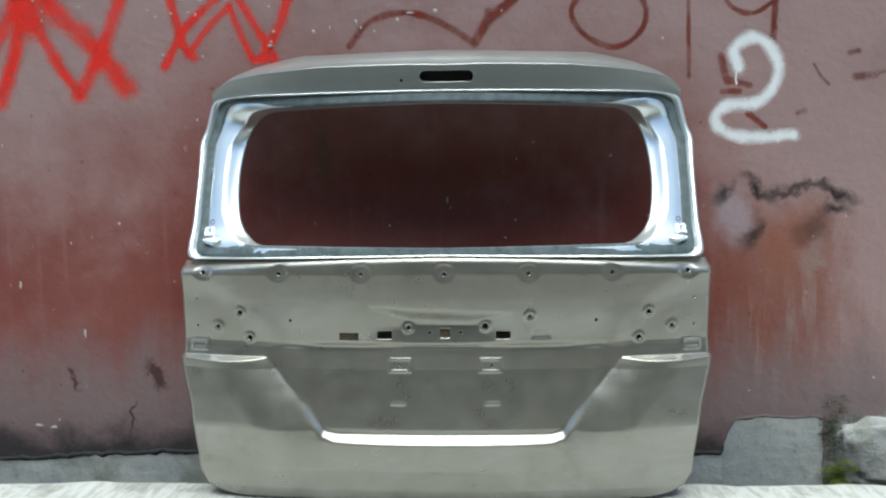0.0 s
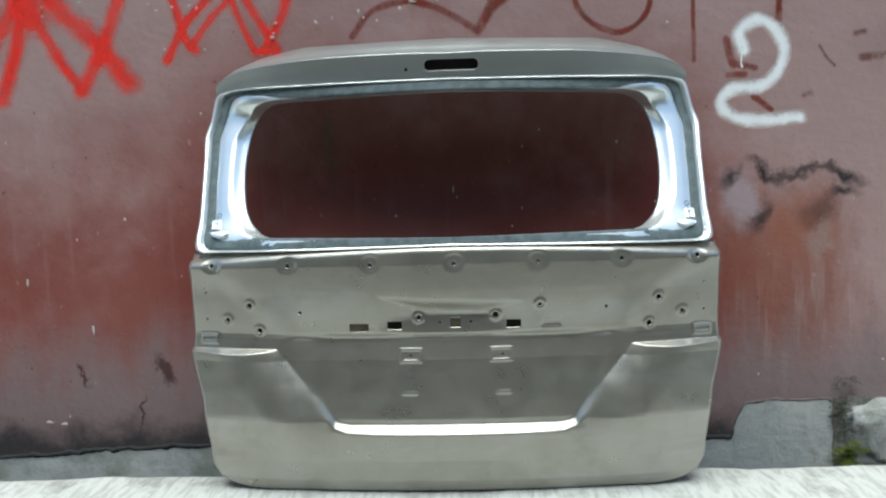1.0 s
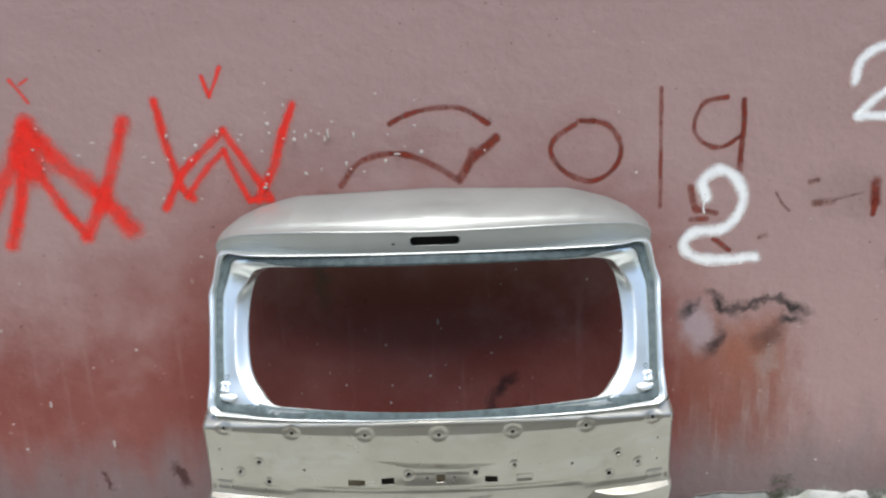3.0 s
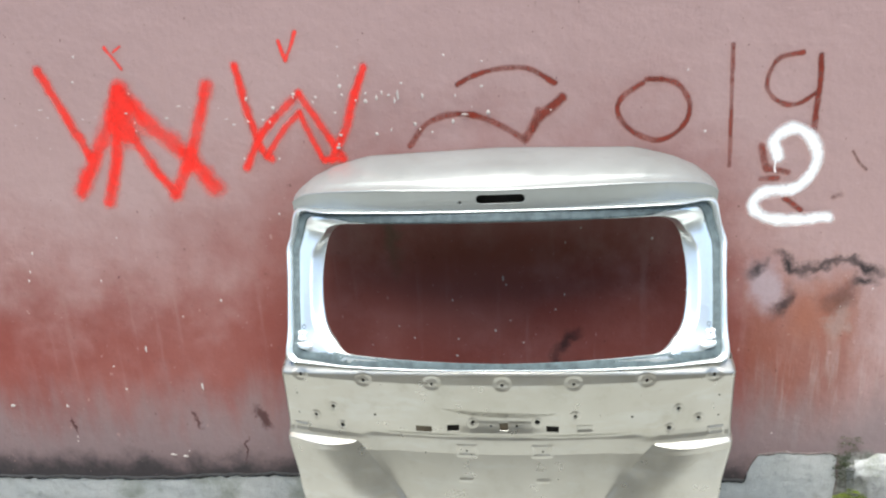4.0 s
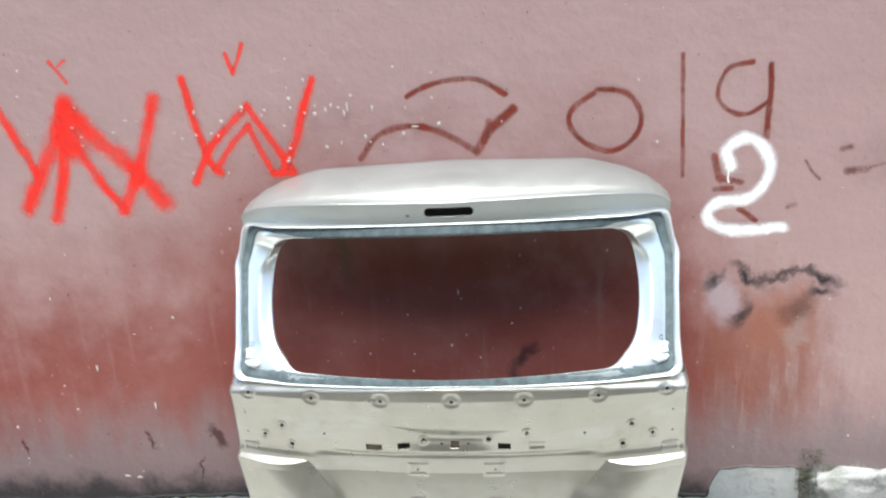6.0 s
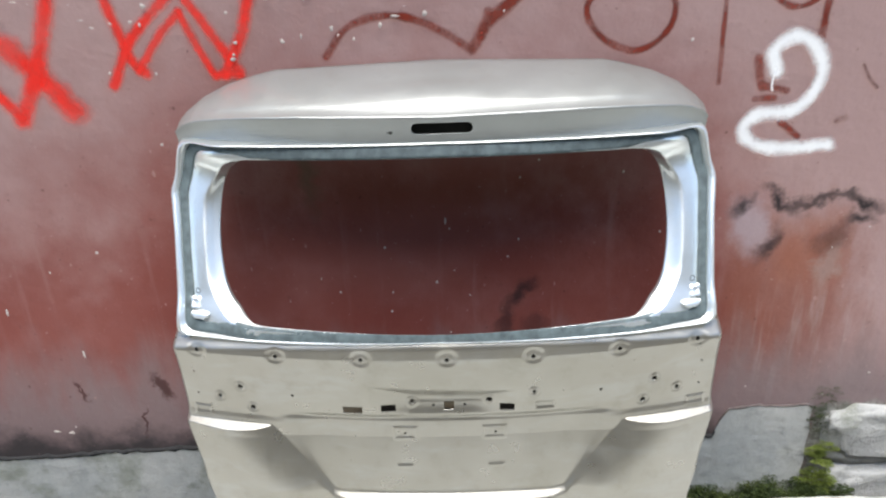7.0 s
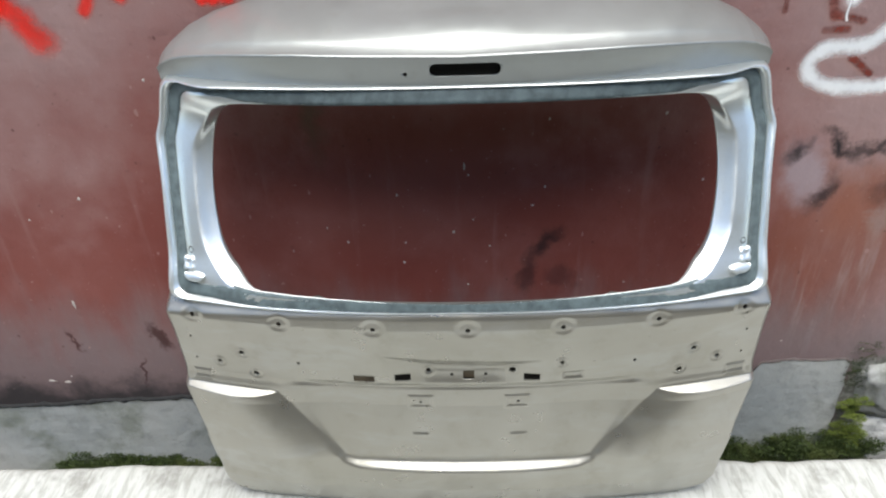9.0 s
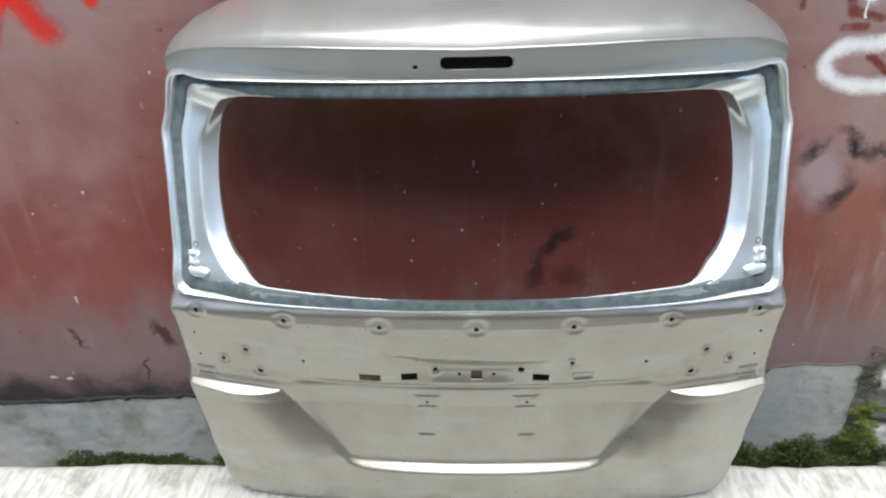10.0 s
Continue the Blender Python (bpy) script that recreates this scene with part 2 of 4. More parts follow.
def plain(name, rgb, rough=0.6, metal=0.0, vary=0.25, scale=30, bump=0.2):
    k = Mat(name, rough=rough, metal=metal)
    n = k.noise(scale, 5, 0.6)
    k.colour(k.mix(k.step(n, 0.3, 0.75), rgb, tuple(v * (1 - vary) for v in rgb)))
    k.bump(n, bump, 0.004)
    return k.m


def leafy(name, a, b, c3):
    k = Mat(name, rough=0.7, spec=0.3)
    c = k.mix(k.step(k.island, 0.0, 0.8), a, b)
    c = k.mix(k.step(k.noise(9, 4), 0.5, 0.72), c, c3)
    k.colour(c)
    return k.m


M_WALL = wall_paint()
M_PLINTH = concrete("grey_plinth_render", (0.31, 0.335, 0.34), (0.46, 0.465, 0.45), (0.20, 0.215, 0.21), 0.45, 0.4)
M_RUBBLE = concrete("rough_grey_stone", (0.52, 0.525, 0.52), (0.38, 0.385, 0.375), (0.11, 0.11, 0.10), 1.0, 0.6)
M_MUD = concrete("damp_gutter_soil", (0.05, 0.045, 0.035), (0.08, 0.07, 0.055), (0.02, 0.02, 0.015), 0.8, 0.6)
M_SLAB = slab_concrete()
M_OPPOSITE = concrete("unseen_wall_olive", (0.14, 0.122, 0.078), (0.17, 0.148, 0.098), (0.04, 0.045, 0.028), 0.3)
M_PRIMER = primer()
M_FRAME = bright_lit_primer()
M_SPOILER = sky_tinted_primer()
M_SEAL = plain("blue_grey_seam_sealant", (0.10, 0.135, 0.145), 0.65, 0.0, 0.5, 45, 0.5)
# Dark colour stands in for the shade inside the holes and the lamp slot.
M_OPENING_SHADE = plain("opening_shade_dark", (0.05, 0.047, 0.042), 0.6)
M_CHIP = plain("pale_chipped_render", (0.52, 0.46, 0.43), 0.9)
M_RED = spray_paint("red_spray_paint", (0.80, 0.030, 0.020), (0.66, 0.035, 0.025), 0.10, 0.5, 0.25)
M_BROWN = spray_paint("oxide_brown_paint", (0.20, 0.026, 0.013), (0.12, 0.019, 0.012), 0.30, 0.5, 0.5)
M_FADED = spray_paint("faded_brown_paint", (0.12, 0.04, 0.03), (0.16, 0.07, 0.06), 0.0, 0.5, 0.8)
# Wide misted edges: besides overspray, the white's glow is put into the paint.
M_WHITE = spray_paint("white_spray_paint", (0.88, 0.90, 0.91), (0.84, 0.86, 0.88), 0.12)
M_MOSS = leafy("moss_leaves", (0.013, 0.022, 0.007), (0.05, 0.075, 0.018), (0.08, 0.10, 0.028))
M_WEED = leafy("weed_leaves", (0.055, 0.075, 0.018), (0.24, 0.30, 0.06), (0.11, 0.13, 0.04))
M_DARKMOSS = leafy("dark_moss", (0.018, 0.028, 0.010), (0.05, 0.07, 0.02), (0.07, 0.07, 0.03))


# ---- mesh helpers ----
def mesh_of(name, verts, faces, mat, smooth=True):
    me = bpy.data.meshes.new(name)
    me.from_pydata([tuple(v) for v in verts], [], [tuple(f) for f in faces])
    me.materials.append(mat)
    me.polygons.foreach_set("use_smooth", [smooth] * len(me.polygons))
    me.update()
    return me


def part(name, me, parent, label=""):
    ob = new(name, me)
    ob.parent = parent
    if label:
        tagged(ob, label)
    return ob


def grid_faces(rows, cols, closed=False, offset=0, flip=False):
    out = []
    for i in range(rows - 1):
        for j in range(cols if closed else cols - 1):
            a, b = offset + i * cols + j, offset + i * cols + (j + 1) % cols
            f = (a, b, b + cols, a + cols)
            out.append(f[::-1] if flip else f)
    return out


def smooth01(a, b, v):
    t = np.clip((v - a) / (b - a), 0, 1)
    return t * t * (3 - 2 * t)


def box_bm(bm, x0, x1, y0, y1, z0, z1):
    vs = [bm.verts.new(p) for p in ((x0, y0, z0), (x1, y0, z0), (x1, y1, z0), (x0, y1, z0), (x0, y0, z1), (x1, y0, z1), (x1, y1, z1), (x0, y1, z1))]
    for f in ((3, 2, 1, 0), (4, 5, 6, 7), (0, 1, 5, 4), (1, 2, 6, 5), (2, 3, 7, 6), (3, 0, 4, 7)):
        bm.faces.new([vs[i] for i in f])


def box_mesh(name, x0, x1, y0, y1, z0, z1, mat, bevel=0.0):
    bm = bmesh.new()
    box_bm(bm, x0, x1, y0, y1, z0, z1)
    if bevel:
        bmesh.ops.bevel(bm, geom=bm.edges[:], offset=bevel, segments=2, affect="EDGES")
    me = bpy.data.meshes.new(name)
    bm.to_mesh(me)
    bm.free()
    me.materials.append(mat)
    return me


# ---- setting ----
WALL_Y = 2.24
GUTTER_Z = -0.285
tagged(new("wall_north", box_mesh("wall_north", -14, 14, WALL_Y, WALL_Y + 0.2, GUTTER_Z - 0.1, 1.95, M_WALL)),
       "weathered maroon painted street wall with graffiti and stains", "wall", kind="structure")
# Unseen wall added to block the low sky and tint the tailgate's reflections.
tagged(new("unseen_sky_block", box_mesh("unseen_sky_block", -14, 14, -4.4, -4.2, GUTTER_Z - 0.1, 5.4, M_OPPOSITE)),
       "unseen olive wall added to block low sky and tint reflections", "wall", kind="structure")


def edge_y(x):
    """Back edge of the pavement slab: it runs at a slight angle to the wall."""
    return 1.975 - 0.004 * x


def pavement():
    xs = np.unique(np.concatenate([np.linspace(-60, -2.6, 12), np.linspace(-2.6, 2.6, 261), np.linspace(2.6, 60, 12)]))
    depth = np.concatenate([[0.0, 0.006, 0.014, 0.025, 0.04], np.linspace(0.06, 1.2, 58), [1.21]])
    verts, rows = [], 0
    for k, d in enumerate([None] + list(depth)):
        for x in xs:
            xc = min(max(x, -8.0), 8.0)
            wear = 0.012 * noise.noise((x * 3.1, 0, 4)) + 0.006 * noise.noise((x * 17, 2, 0)) + 0.003 * noise.noise((x * 55, 5, 0))
            y = edge_y(xc) + wear
            if d is None:
                verts.append((x, y - 0.015, GUTTER_Z))
                continue
            fade = 1 - min(d / 0.5, 1)
            y = y - d
            drop = 0.016 * (1 - min(d / 0.03, 1)) ** 2
            z = 0.005 * noise.noise((x * 2.3, y * 2.3, 0)) + 0.0025 * noise.noise((x * 13, y * 13, 1)) * (0.4 + fade)
            verts.append((x, y, z - drop - 0.003 if d < 1.205 else -0.16))
        rows += 1
    return mesh_of("pavement", verts, grid_faces(rows, len(xs), flip=True), M_SLAB)


tagged(new("pavement", pavement()), "pale brushed concrete pavement slab with a worn edge", "pavement", kind="structure")


# Unseen dark ground past the slab, added to cut light bounced onto the wall.
M_DARK_GROUND = concrete("unseen_dark_ground", (0.075, 0.071, 0.058), (0.10, 0.095, 0.080), (0.04, 0.04, 0.036), 0.8)
tagged(new("road", box_mesh("road", -60, 60, -4.2, 0.79, -0.30, -0.13, M_DARK_GROUND)), "unseen dark ground beyond the pavement, added to cut bounced light", "road", kind="structure")


def ground():
    xs = np.unique(np.concatenate([np.linspace(-400, -3, 10), np.linspace(-3, 3, 121), np.linspace(3, 400, 10)]))
    ys = np.unique(np.concatenate([np.linspace(-400, 1.5, 8), np.linspace(1.5, 2.4, 22), np.linspace(2.4, 400, 8)]))
    verts = [(x, y, GUTTER_Z - 0.02 + 0.02 * noise.noise((x * 6, y * 6, 3))) for y in ys for x in xs]
    return mesh_of("ground", verts, grid_faces(len(ys), len(xs)), M_MUD)


tagged(new("ground", ground()), "damp dark soil of the gutter and land beyond", "ground", kind="structure")


def plinth_top(x):
    """Torn upper edge of the grey render at the wall's foot."""
    base = np.interp(x, [-3, -1.3, -1.15, -1.03, -0.81, 0.70, 0.765, 0.775, 0.80, 0.88, 0.97, 1.02, 1.04],
                     [-0.05, -0.052, -0.046, -0.038, -0.030, -0.035, -0.035, 0.015, 0.062, 0.070, 0.064, 0.072, 0.06])
    return base + 0.006 * noise.noise((x * 14, 0, 9)) + 0.004 * noise.noise((x * 47, 0, 2))


def plinth():
    xs = np.linspace(-3.0, 1.040, 620)
    verts = []
    rows = 26
    for r in range(rows):
        s = r / (rows - 3) if r < rows - 2 else 1.0
        for x in xs:
            top = plinth_top(x)
            z = GUTTER_Z - 0.03 + (top - GUTTER_Z + 0.03) * s
            right = 0.008 * noise.noise((z * 20, 3, 7)) if x > 1.03 else 0
            y = WALL_Y - 0.0035 - 0.014 * (1 - s) + 0.003 * (1 - s) * noise.noise((x * 5, z * 5, 2)) + 0.0012 * noise.noise((x * 30, z * 30, 5))
            if r == rows - 2:
                y += 0.0005
            if r == rows - 1:
                y = WALL_Y + 0.01
                z -= 0.004
            verts.append((x + right, y, z))
    n = len(xs)
    faces = grid_faces(rows, n)
    # closed end where the render breaks off
    base = len(verts)
    ends = [verts[r * n + n - 1] for r in range(rows - 1)]
    verts += [(p[0] - 0.002, WALL_Y + 0.01, p[2]) for p in ends]
    faces += [(r * n + n - 1, base + r, base + r + 1, (r + 1) * n + n - 1) for r in range(rows - 2)]
    return mesh_of("plinth", verts, faces, M_PLINTH, False)


plinth_ob = tagged(new("plinth", plinth()), "grey cement render plinth with a broken edge", "plinth", kind="structure")


def crumbled_edge(x0, x1, thick, seed, mat):
    """Ragged bead of old coating that overhangs the plinth's upper edge."""
    xs = np.linspace(x0, x1, int((x1 - x0) / 0.005))
    verts = []
    for a in np.linspace(0, math.pi, 7):
        for x in xs:
            r = thick * (0.55 + 0.7 * abs(noise.noise((x * 21, seed, 1))) + 0.5 * abs(noise.noise((x * 75, seed, 4))))
            z = plinth_top(x) + 0.001 - r * math.cos(a) * (1.0 + 0.8 * noise.noise((x * 33, seed, a)))
            verts.append((x, WALL_Y + 0.001 - (0.0045 + 0.55 * r) * math.sin(a), z))
    return mesh_of("crumbled_edge", verts, grid_faces(7, len(xs)), mat)


M_TAR = plain("old_black_tar", (0.022, 0.022, 0.023), 0.85, 0.0, 0.5, 70, 0.6)
# Bead on the right is coloured dark so that the plinth's lip doesn't look sunlit.
M_CRUMB = plain("crumbled_dark_render", (0.13, 0.105, 0.10), 0.95, 0.0, 0.6, 60, 0.8)
part("crumbled_edge", crumbled_edge(-3.0, 0.768, 0.0085, 3, M_TAR), plinth_ob, "ragged black tar edge")
part("crumbled_edge", crumbled_edge(0.772, 1.038, 0.0045, 8, M_CRUMB), plinth_ob, "crumbling render edge, coloured dark to hide the sunlit lip")


# ---- the tailgate ----
tailgate = tagged(new("car_tailgate"), "champagne-grey primed bare car tailgate leaning against the maroon wall", "tailgate")
tailgate.matrix_world = pose(-0.008, 1.80, 0, 0, 0, math.degrees(math.atan(-0.012)))

Z_YC = [0, 0.03, 0.08, 0.17, 0.30, 0.36, 0.45, 0.52, 0.555, 0.585, 0.62, 0.86, 0.928, 0.979, 1.03]
YC = [0.044, 0.030, 0.020, 0.021, 0.045, 0.049, 0.041, 0.033, 0.037, 0.047, 0.066, 0.178, 0.208, 0.230, 0.245]
Z_K = [0, 0.1, 0.52, 0.63, 0.86, 0.928, 1.04]
K = [0.13, 0.19, 0.207, 0.255, 0.30, 0.27, 0.25]
Z_W = [0.0, 0.012, 0.03, 0.06, 0.11, 0.215, 0.30, 0.318, 0.330, 0.42, 0.53, 0.57, 0.60]
W = [0.460, 0.512, 0.542, 0.560, 0.566, 0.582, 0.608, 0.610, 0.609, 0.608, 0.607, 0.604, 0.601]


def skin(x, z):
    """Depth of the tailgate's general form at (x, z), back from its foot's plane."""
    return np.interp(z, Z_YC, YC) + np.interp(z, Z_K, K) * x * x


HOLES = [(x, 0.520, 0.0048) for x in (-0.555, -0.369, -0.179, 0.007, 0.192, 0.380, 0.557)]
HOLES += [(s * x, z, r) for s in (-1, 1) for x, z, r in ((0.467, 0.428, 0.005), (0.524, 0.393, 0.0042), (0.446, 0.369, 0.0055), (0.346, 0.412, 0.0035))]
HOLES += [(-0.076, 0.396, 0.0045), (0.097, 0.400, 0.0065), (0.196, 0.423, 0.004), (-0.028, 0.385, 0.0035), (0.042, 0.385, 0.0035)]
HOLES += [(s * x, z, 0.0025) for s in (-1, 1) for x, z in ((0.575, 0.457), (0.577, 0.394))]
HOLES += [(-0.096, 0.310, 0.003), (0.111, 0.310, 0.003)]
SLOTS = [(-0.211, 0.376, 0.022, 0.009), (-0.130, 0.380, 0.0165, 0.009), (0.137, 0.380, 0.0165, 0.009), (0.007, 0.384, 0.0115, 0.010)]


def bulge_edge(x):
    """Height below which the lower skin swells out: a V with a flat foot."""
    return np.interp(np.abs(x), [0.0, 0.240, 0.272, 0.395, 0.42, 0.64], [0.158, 0.158, 0.167, 0.308, 0.322, 0.320])


def panel_depth(x, z):
    """Pressed form of the lower panel on top of skin()."""
    d = np.zeros_like(x)
    ax = np.abs(x)
    # swelling below the V line; the shelf on its top slopes to the front
    e = bulge_edge(x)
    side = smooth01(0.26, 0.36, ax)
    amp = (1 - side) * 0.009 * np.clip(1 - (ax / 0.30) ** 4, 0.35, 1) + side * np.interp(z, [0.10, 0.18, 0.31], [0.017, 0.028, 0.036])
    amp = amp * np.interp(ax, [0.0, 0.42, 0.61], [1, 1, 0.40])
    # flat-footed shelf in the middle, high shelves at the sides, each side cut off by a slanting facet
    mid_fall = smooth01(0.0, 1.0, np.clip((0.161 - z) / 0.022, 0, 1))
    side_fall = np.clip((0.326 - z) / (0.42 * amp + 1e-4), 0, 1)
    slant = np.clip((0.175 + 1.146 * (ax - 0.272) - z) / 0.180, 0, 1)
    slant = slant * (1.7 - 0.7 * slant)
    across = smooth01(0.235, 0.30, ax)
    soft = 0.5 * (side_fall + slant - np.sqrt((side_fall - slant) ** 2 + 0.004))
    d -= amp * ((1 - across) * mid_fall + across * np.clip(soft, 0, 1)) * smooth01(-0.02, 0.14, z)
    # finger hollow under the lip of the grip
    lens = np.clip((0.165 - np.abs(x + 0.005)) / 0.10, 0, 1)
    d += 0.016 * lens * smooth01(0.441 - 0.05 * x, 0.441 - 0.05 * x - 0.004 - 0.032 * lens, z) * smooth01(0.340, 0.402, z)
    # tapered number-plate recess between the diagonals
    inside = smooth01(0.365, 0.345, z) * smooth01(e - 0.019 - 0.015 * side, e + 0.003 + 0.05 * side, z) * smooth01(0.41, 0.33, ax - 0.35 * (z - 0.34))
    d += (0.012 - 0.008 * side) * inside
    # grip hollow over the plate: leans in downwards, ends in a sharp line
    hollow = smooth01(0.465, 0.362, z) * smooth01(0.343, 0.357, z) * smooth01(0.40, 0.34, ax)
    d += 0.005 * hollow
    # raised lamp bar in the middle of that line
    d -= 0.002 * smooth01(0.092, 0.084, np.abs(x - 0.0)) * smooth01(0.353, 0.358, z) * smooth01(0.402, 0.392, z)
    # side facets: flat triangles beside the hollow
    fac = smooth01(-0.03, 0.05, (ax - 0.40) - 0.9 * (z - 0.368)) * smooth01(0.332, 0.35, z) * smooth01(0.52, 0.46, z)
    d += 0.003 * fac
    # cups round the fixing holes
    for hx, hz, r in HOLES:
        if r < 0.0036:
            continue
        big = hz > 0.51
        rr = np.hypot((x - hx) / (1.15 if big else 1.0), z - hz - (0.004 if big else 0))
        size = 0.024 if big else 0.016
        if big:
            d += 0.0035 * smooth01(size, size * 0.5, rr)
        else:
            d -= 0.003 * smooth01(size, size * 0.6, rr)
            d += 0.003 * smooth01(size * 0.55, size * 0.3, rr)
    # stamped plate-nut seats and bars
    for hx, hz, hw, hh in ((-0.095, 0.311, 0.027, 0.017), (0.108, 0.311, 0.027, 0.017)):
        q = np.maximum(np.abs(x - hx) - hw, np.abs(z - hz) - hh)
        d -= 0.0020 * smooth01(0.002, -0.003, q) - 0.0017 * smooth01(-0.005, -0.009, q)
    for hx, hz, hw, hh in ((-0.099, 0.227, 0.017, 0.003), (0.112, 0.227, 0.017, 0.003)):
        q = np.maximum(np.abs(x - hx) - hw, np.abs(z - hz) - hh)
        d -= 0.0022 * smooth01(0.003, -0.003, q)
    q = np.maximum(np.abs(x - 0.222) - 0.021, np.abs(z - 0.381) - 0.009)
    d += 0.004 * smooth01(0.002, -0.003, q)
    for s in (-1, 1):
        q = np.maximum(np.abs(x - s * 0.572) - 0.022, np.abs(z - 0.349) - 0.012)
        d -= 0.003 * smooth01(0.002, -0.003, q) - 0.002 * smooth01(-0.004, -0.008, q)
    # upper lip rolls back towards the window flange
    lip = 0.536 + 0.018 * (1 - (ax / 0.6) ** 2)
    d += 0.020 * smooth01(lip - 0.010, lip + 0.028, z)
    return d


def cutter_mesh(items, name):
    """Prisms through the skin, one for each opening: (x, z, rx, rz, sides, y)."""
    verts, faces = [], []
    for x, z, rx, rz, sides, y in items:
        b = len(verts)
        ring = []
        for i in range(sides):
            a = 2 * math.pi * (i + 0.5) / sides
            c, s = math.cos(a), math.sin(a)
            if sides == 4:
                c, s = math.copysign(1, c), math.copysign(1, s)
            elif sides == 28:
                # long slot with round ends
                c, s = (math.copysign(1 - rz / rx, c) + c * rz / rx), s
            ring.append((x + rx * c, z + rz * s))
        verts += [(p, y - 0.05, q) for p, q in ring] + [(p, y + 0.05, q) for p, q in ring]
        faces.append([b + i for i in range(sides)])
        faces.append([b + sides + i for i in reversed(range(sides))])
        faces += [(b + i, b + sides + i, b + sides + (i + 1) % sides, b + (i + 1) % sides) for i in range(sides)]
    me = mesh_of(name, verts, faces, M_PRIMER, False)
    bm = bmesh.new()
    bm.from_mesh(me)
    bmesh.ops.recalc_face_normals(bm, faces=bm.faces[:])
    bm.to_mesh(me)
    bm.free()
    return me


def pierced(me, items):
    """The mesh with real openings cut through it."""
    tool = new("cutter", cutter_mesh(items, "cutter"))
    blank = new("blank", me)
    mod = blank.modifiers.new("cut", "BOOLEAN")
    mod.operation, mod.solver, mod.object = "DIFFERENCE", "EXACT", tool
    bpy.context.view_layer.update()
    out = bpy.data.meshes.new_from_object(blank.evaluated_get(bpy.context.evaluated_depsgraph_get()))
    bpy.data.objects.remove(blank)
    bpy.data.objects.remove(tool)
    return out


def sheet(name, P, mat, thick=0.0016):
    """A closed sheet-metal skin from a grid of points P[rows, cols, 3], front faces to -y."""
    rows, cols, _ = P.shape
    du = np.gradient(P, axis=1)
    dv = np.gradient(P, axis=0)
    n = np.cross(du, dv)
    n /= np.linalg.norm(n, axis=2, keepdims=True) + 1e-12
    back = P - n * thick
    verts = np.concatenate([P.reshape(-1, 3), back.reshape(-1, 3)])
    N = rows * cols
    faces = grid_faces(rows, cols) + grid_faces(rows, cols, offset=N, flip=True)
    rim = [j for j in range(cols)] + [i * cols + cols - 1 for i in range(1, rows)] + [(rows - 1) * cols + j for j in range(cols - 2, -1, -1)] + [i * cols for i in range(rows - 2, 0, -1)]
    for a, b in zip(rim, rim[1:] + rim[:1]):
        faces.append((b, a, a + N, b + N))
    return mesh_of(name, verts.tolist(), faces, mat)


def lower_panel():
    zs = np.concatenate([np.linspace(0.0, 0.03, 9)[:-1], np.linspace(0.03, 0.564, 173), np.linspace(0.136, 0.166, 21), np.linspace(0.296, 0.330, 29), np.linspace(0.346, 0.360, 11)])
    zs = np.unique(np.round(zs, 4))
    us = np.linspace(-1, 1, 381)
    hw = np.interp(zs, Z_W, W)
    X = us[None, :] * hw[:, None]
    Z = np.repeat(zs[:, None], len(us), axis=1)
    Y = skin(X, Z) + panel_depth(X, Z)
    # the upper edge follows the window's lower curve
    Z = Z - 0.022 * smooth01(0.49, 0.59, Z) * (X / 0.6) ** 2
    P = np.stack([X, Y, Z], axis=2)
    # sides fold back
    ret = []
    for k, (out, back) in enumerate(((0.003, 0.002), (0.007, 0.007), (0.010, 0.016), (0.014, 0.034), (0.013, 0.052), (-0.002, 0.056))):
        L, R = P[:, 0].copy(), P[:, -1].copy()
        L[:, 0] -= out
        R[:, 0] += out
        L[:, 1] += back
        R[:, 1] += back
        ret.append((L, R))
    P = np.concatenate([np.stack([r[0] for r in reversed(ret)], 1), P, np.stack([r[1] for r in ret], 1)], axis=1)
    # foot folds under
    foot = [P[0] + np.array((0, b, c)) for b, c in ((0.050, 0.012), (0.030, 0.001), (0.010, -0.002), (0.003, -0.001))]
    P = np.concatenate([np.stack(foot, 0), P], axis=0)
    P[..., 2] = np.maximum(P[..., 2], 0.001)
    me = sheet("lower_panel", P, M_PRIMER)
    items = [(x, z, r, r, 14, float(skin(x, z))) for x, z, r in HOLES] + [(x, z, a, b, 4, float(skin(x, z))) for x, z, a, b in SLOTS]
    return pierced(me, items)


panel = part("lower_panel", lower_panel(), tailgate, "champagne-grey pressed steel skin with fixing holes")


def inner_panel():
    zs, us = np.linspace(0.012, 0.545, 40), np.linspace(-1, 1, 60)
    X = us[None, :] * (np.interp(zs, Z_W, W) - 0.004)[:, None]
    Z = np.repeat(zs[:, None], 60, axis=1)
    rib = 0.012 * smooth01(0.02, 0.0, np.abs(np.abs(X) - 0.30)) + 0.012 * smooth01(0.02, 0.0, np.abs(Z - 0.25))
    Y = skin(X, Z) + 0.062 + rib - 0.02 * smooth01(0.54, 0.585, Z)
    return sheet("inner_panel", np.stack([X, Y, Z], axis=2)[:, ::-1], M_OPENING_SHADE)


M_BLANK = plain("brown_blanking_plate", (0.16, 0.125, 0.08), 0.6, 0.0, 0.4, 60)
for x, z in ((-0.211, 0.376), (0.007, 0.384)):
    y = float(skin(x, z) + panel_depth(np.array(x), np.array(z))) + 0.007
    part("blanking_plate", box_mesh("blanking_plate", x - 0.026, x + 0.026, y, y + 0.002, z - 0.013, z + 0.013, M_BLANK), panel, "brown blanking plate behind an opening")
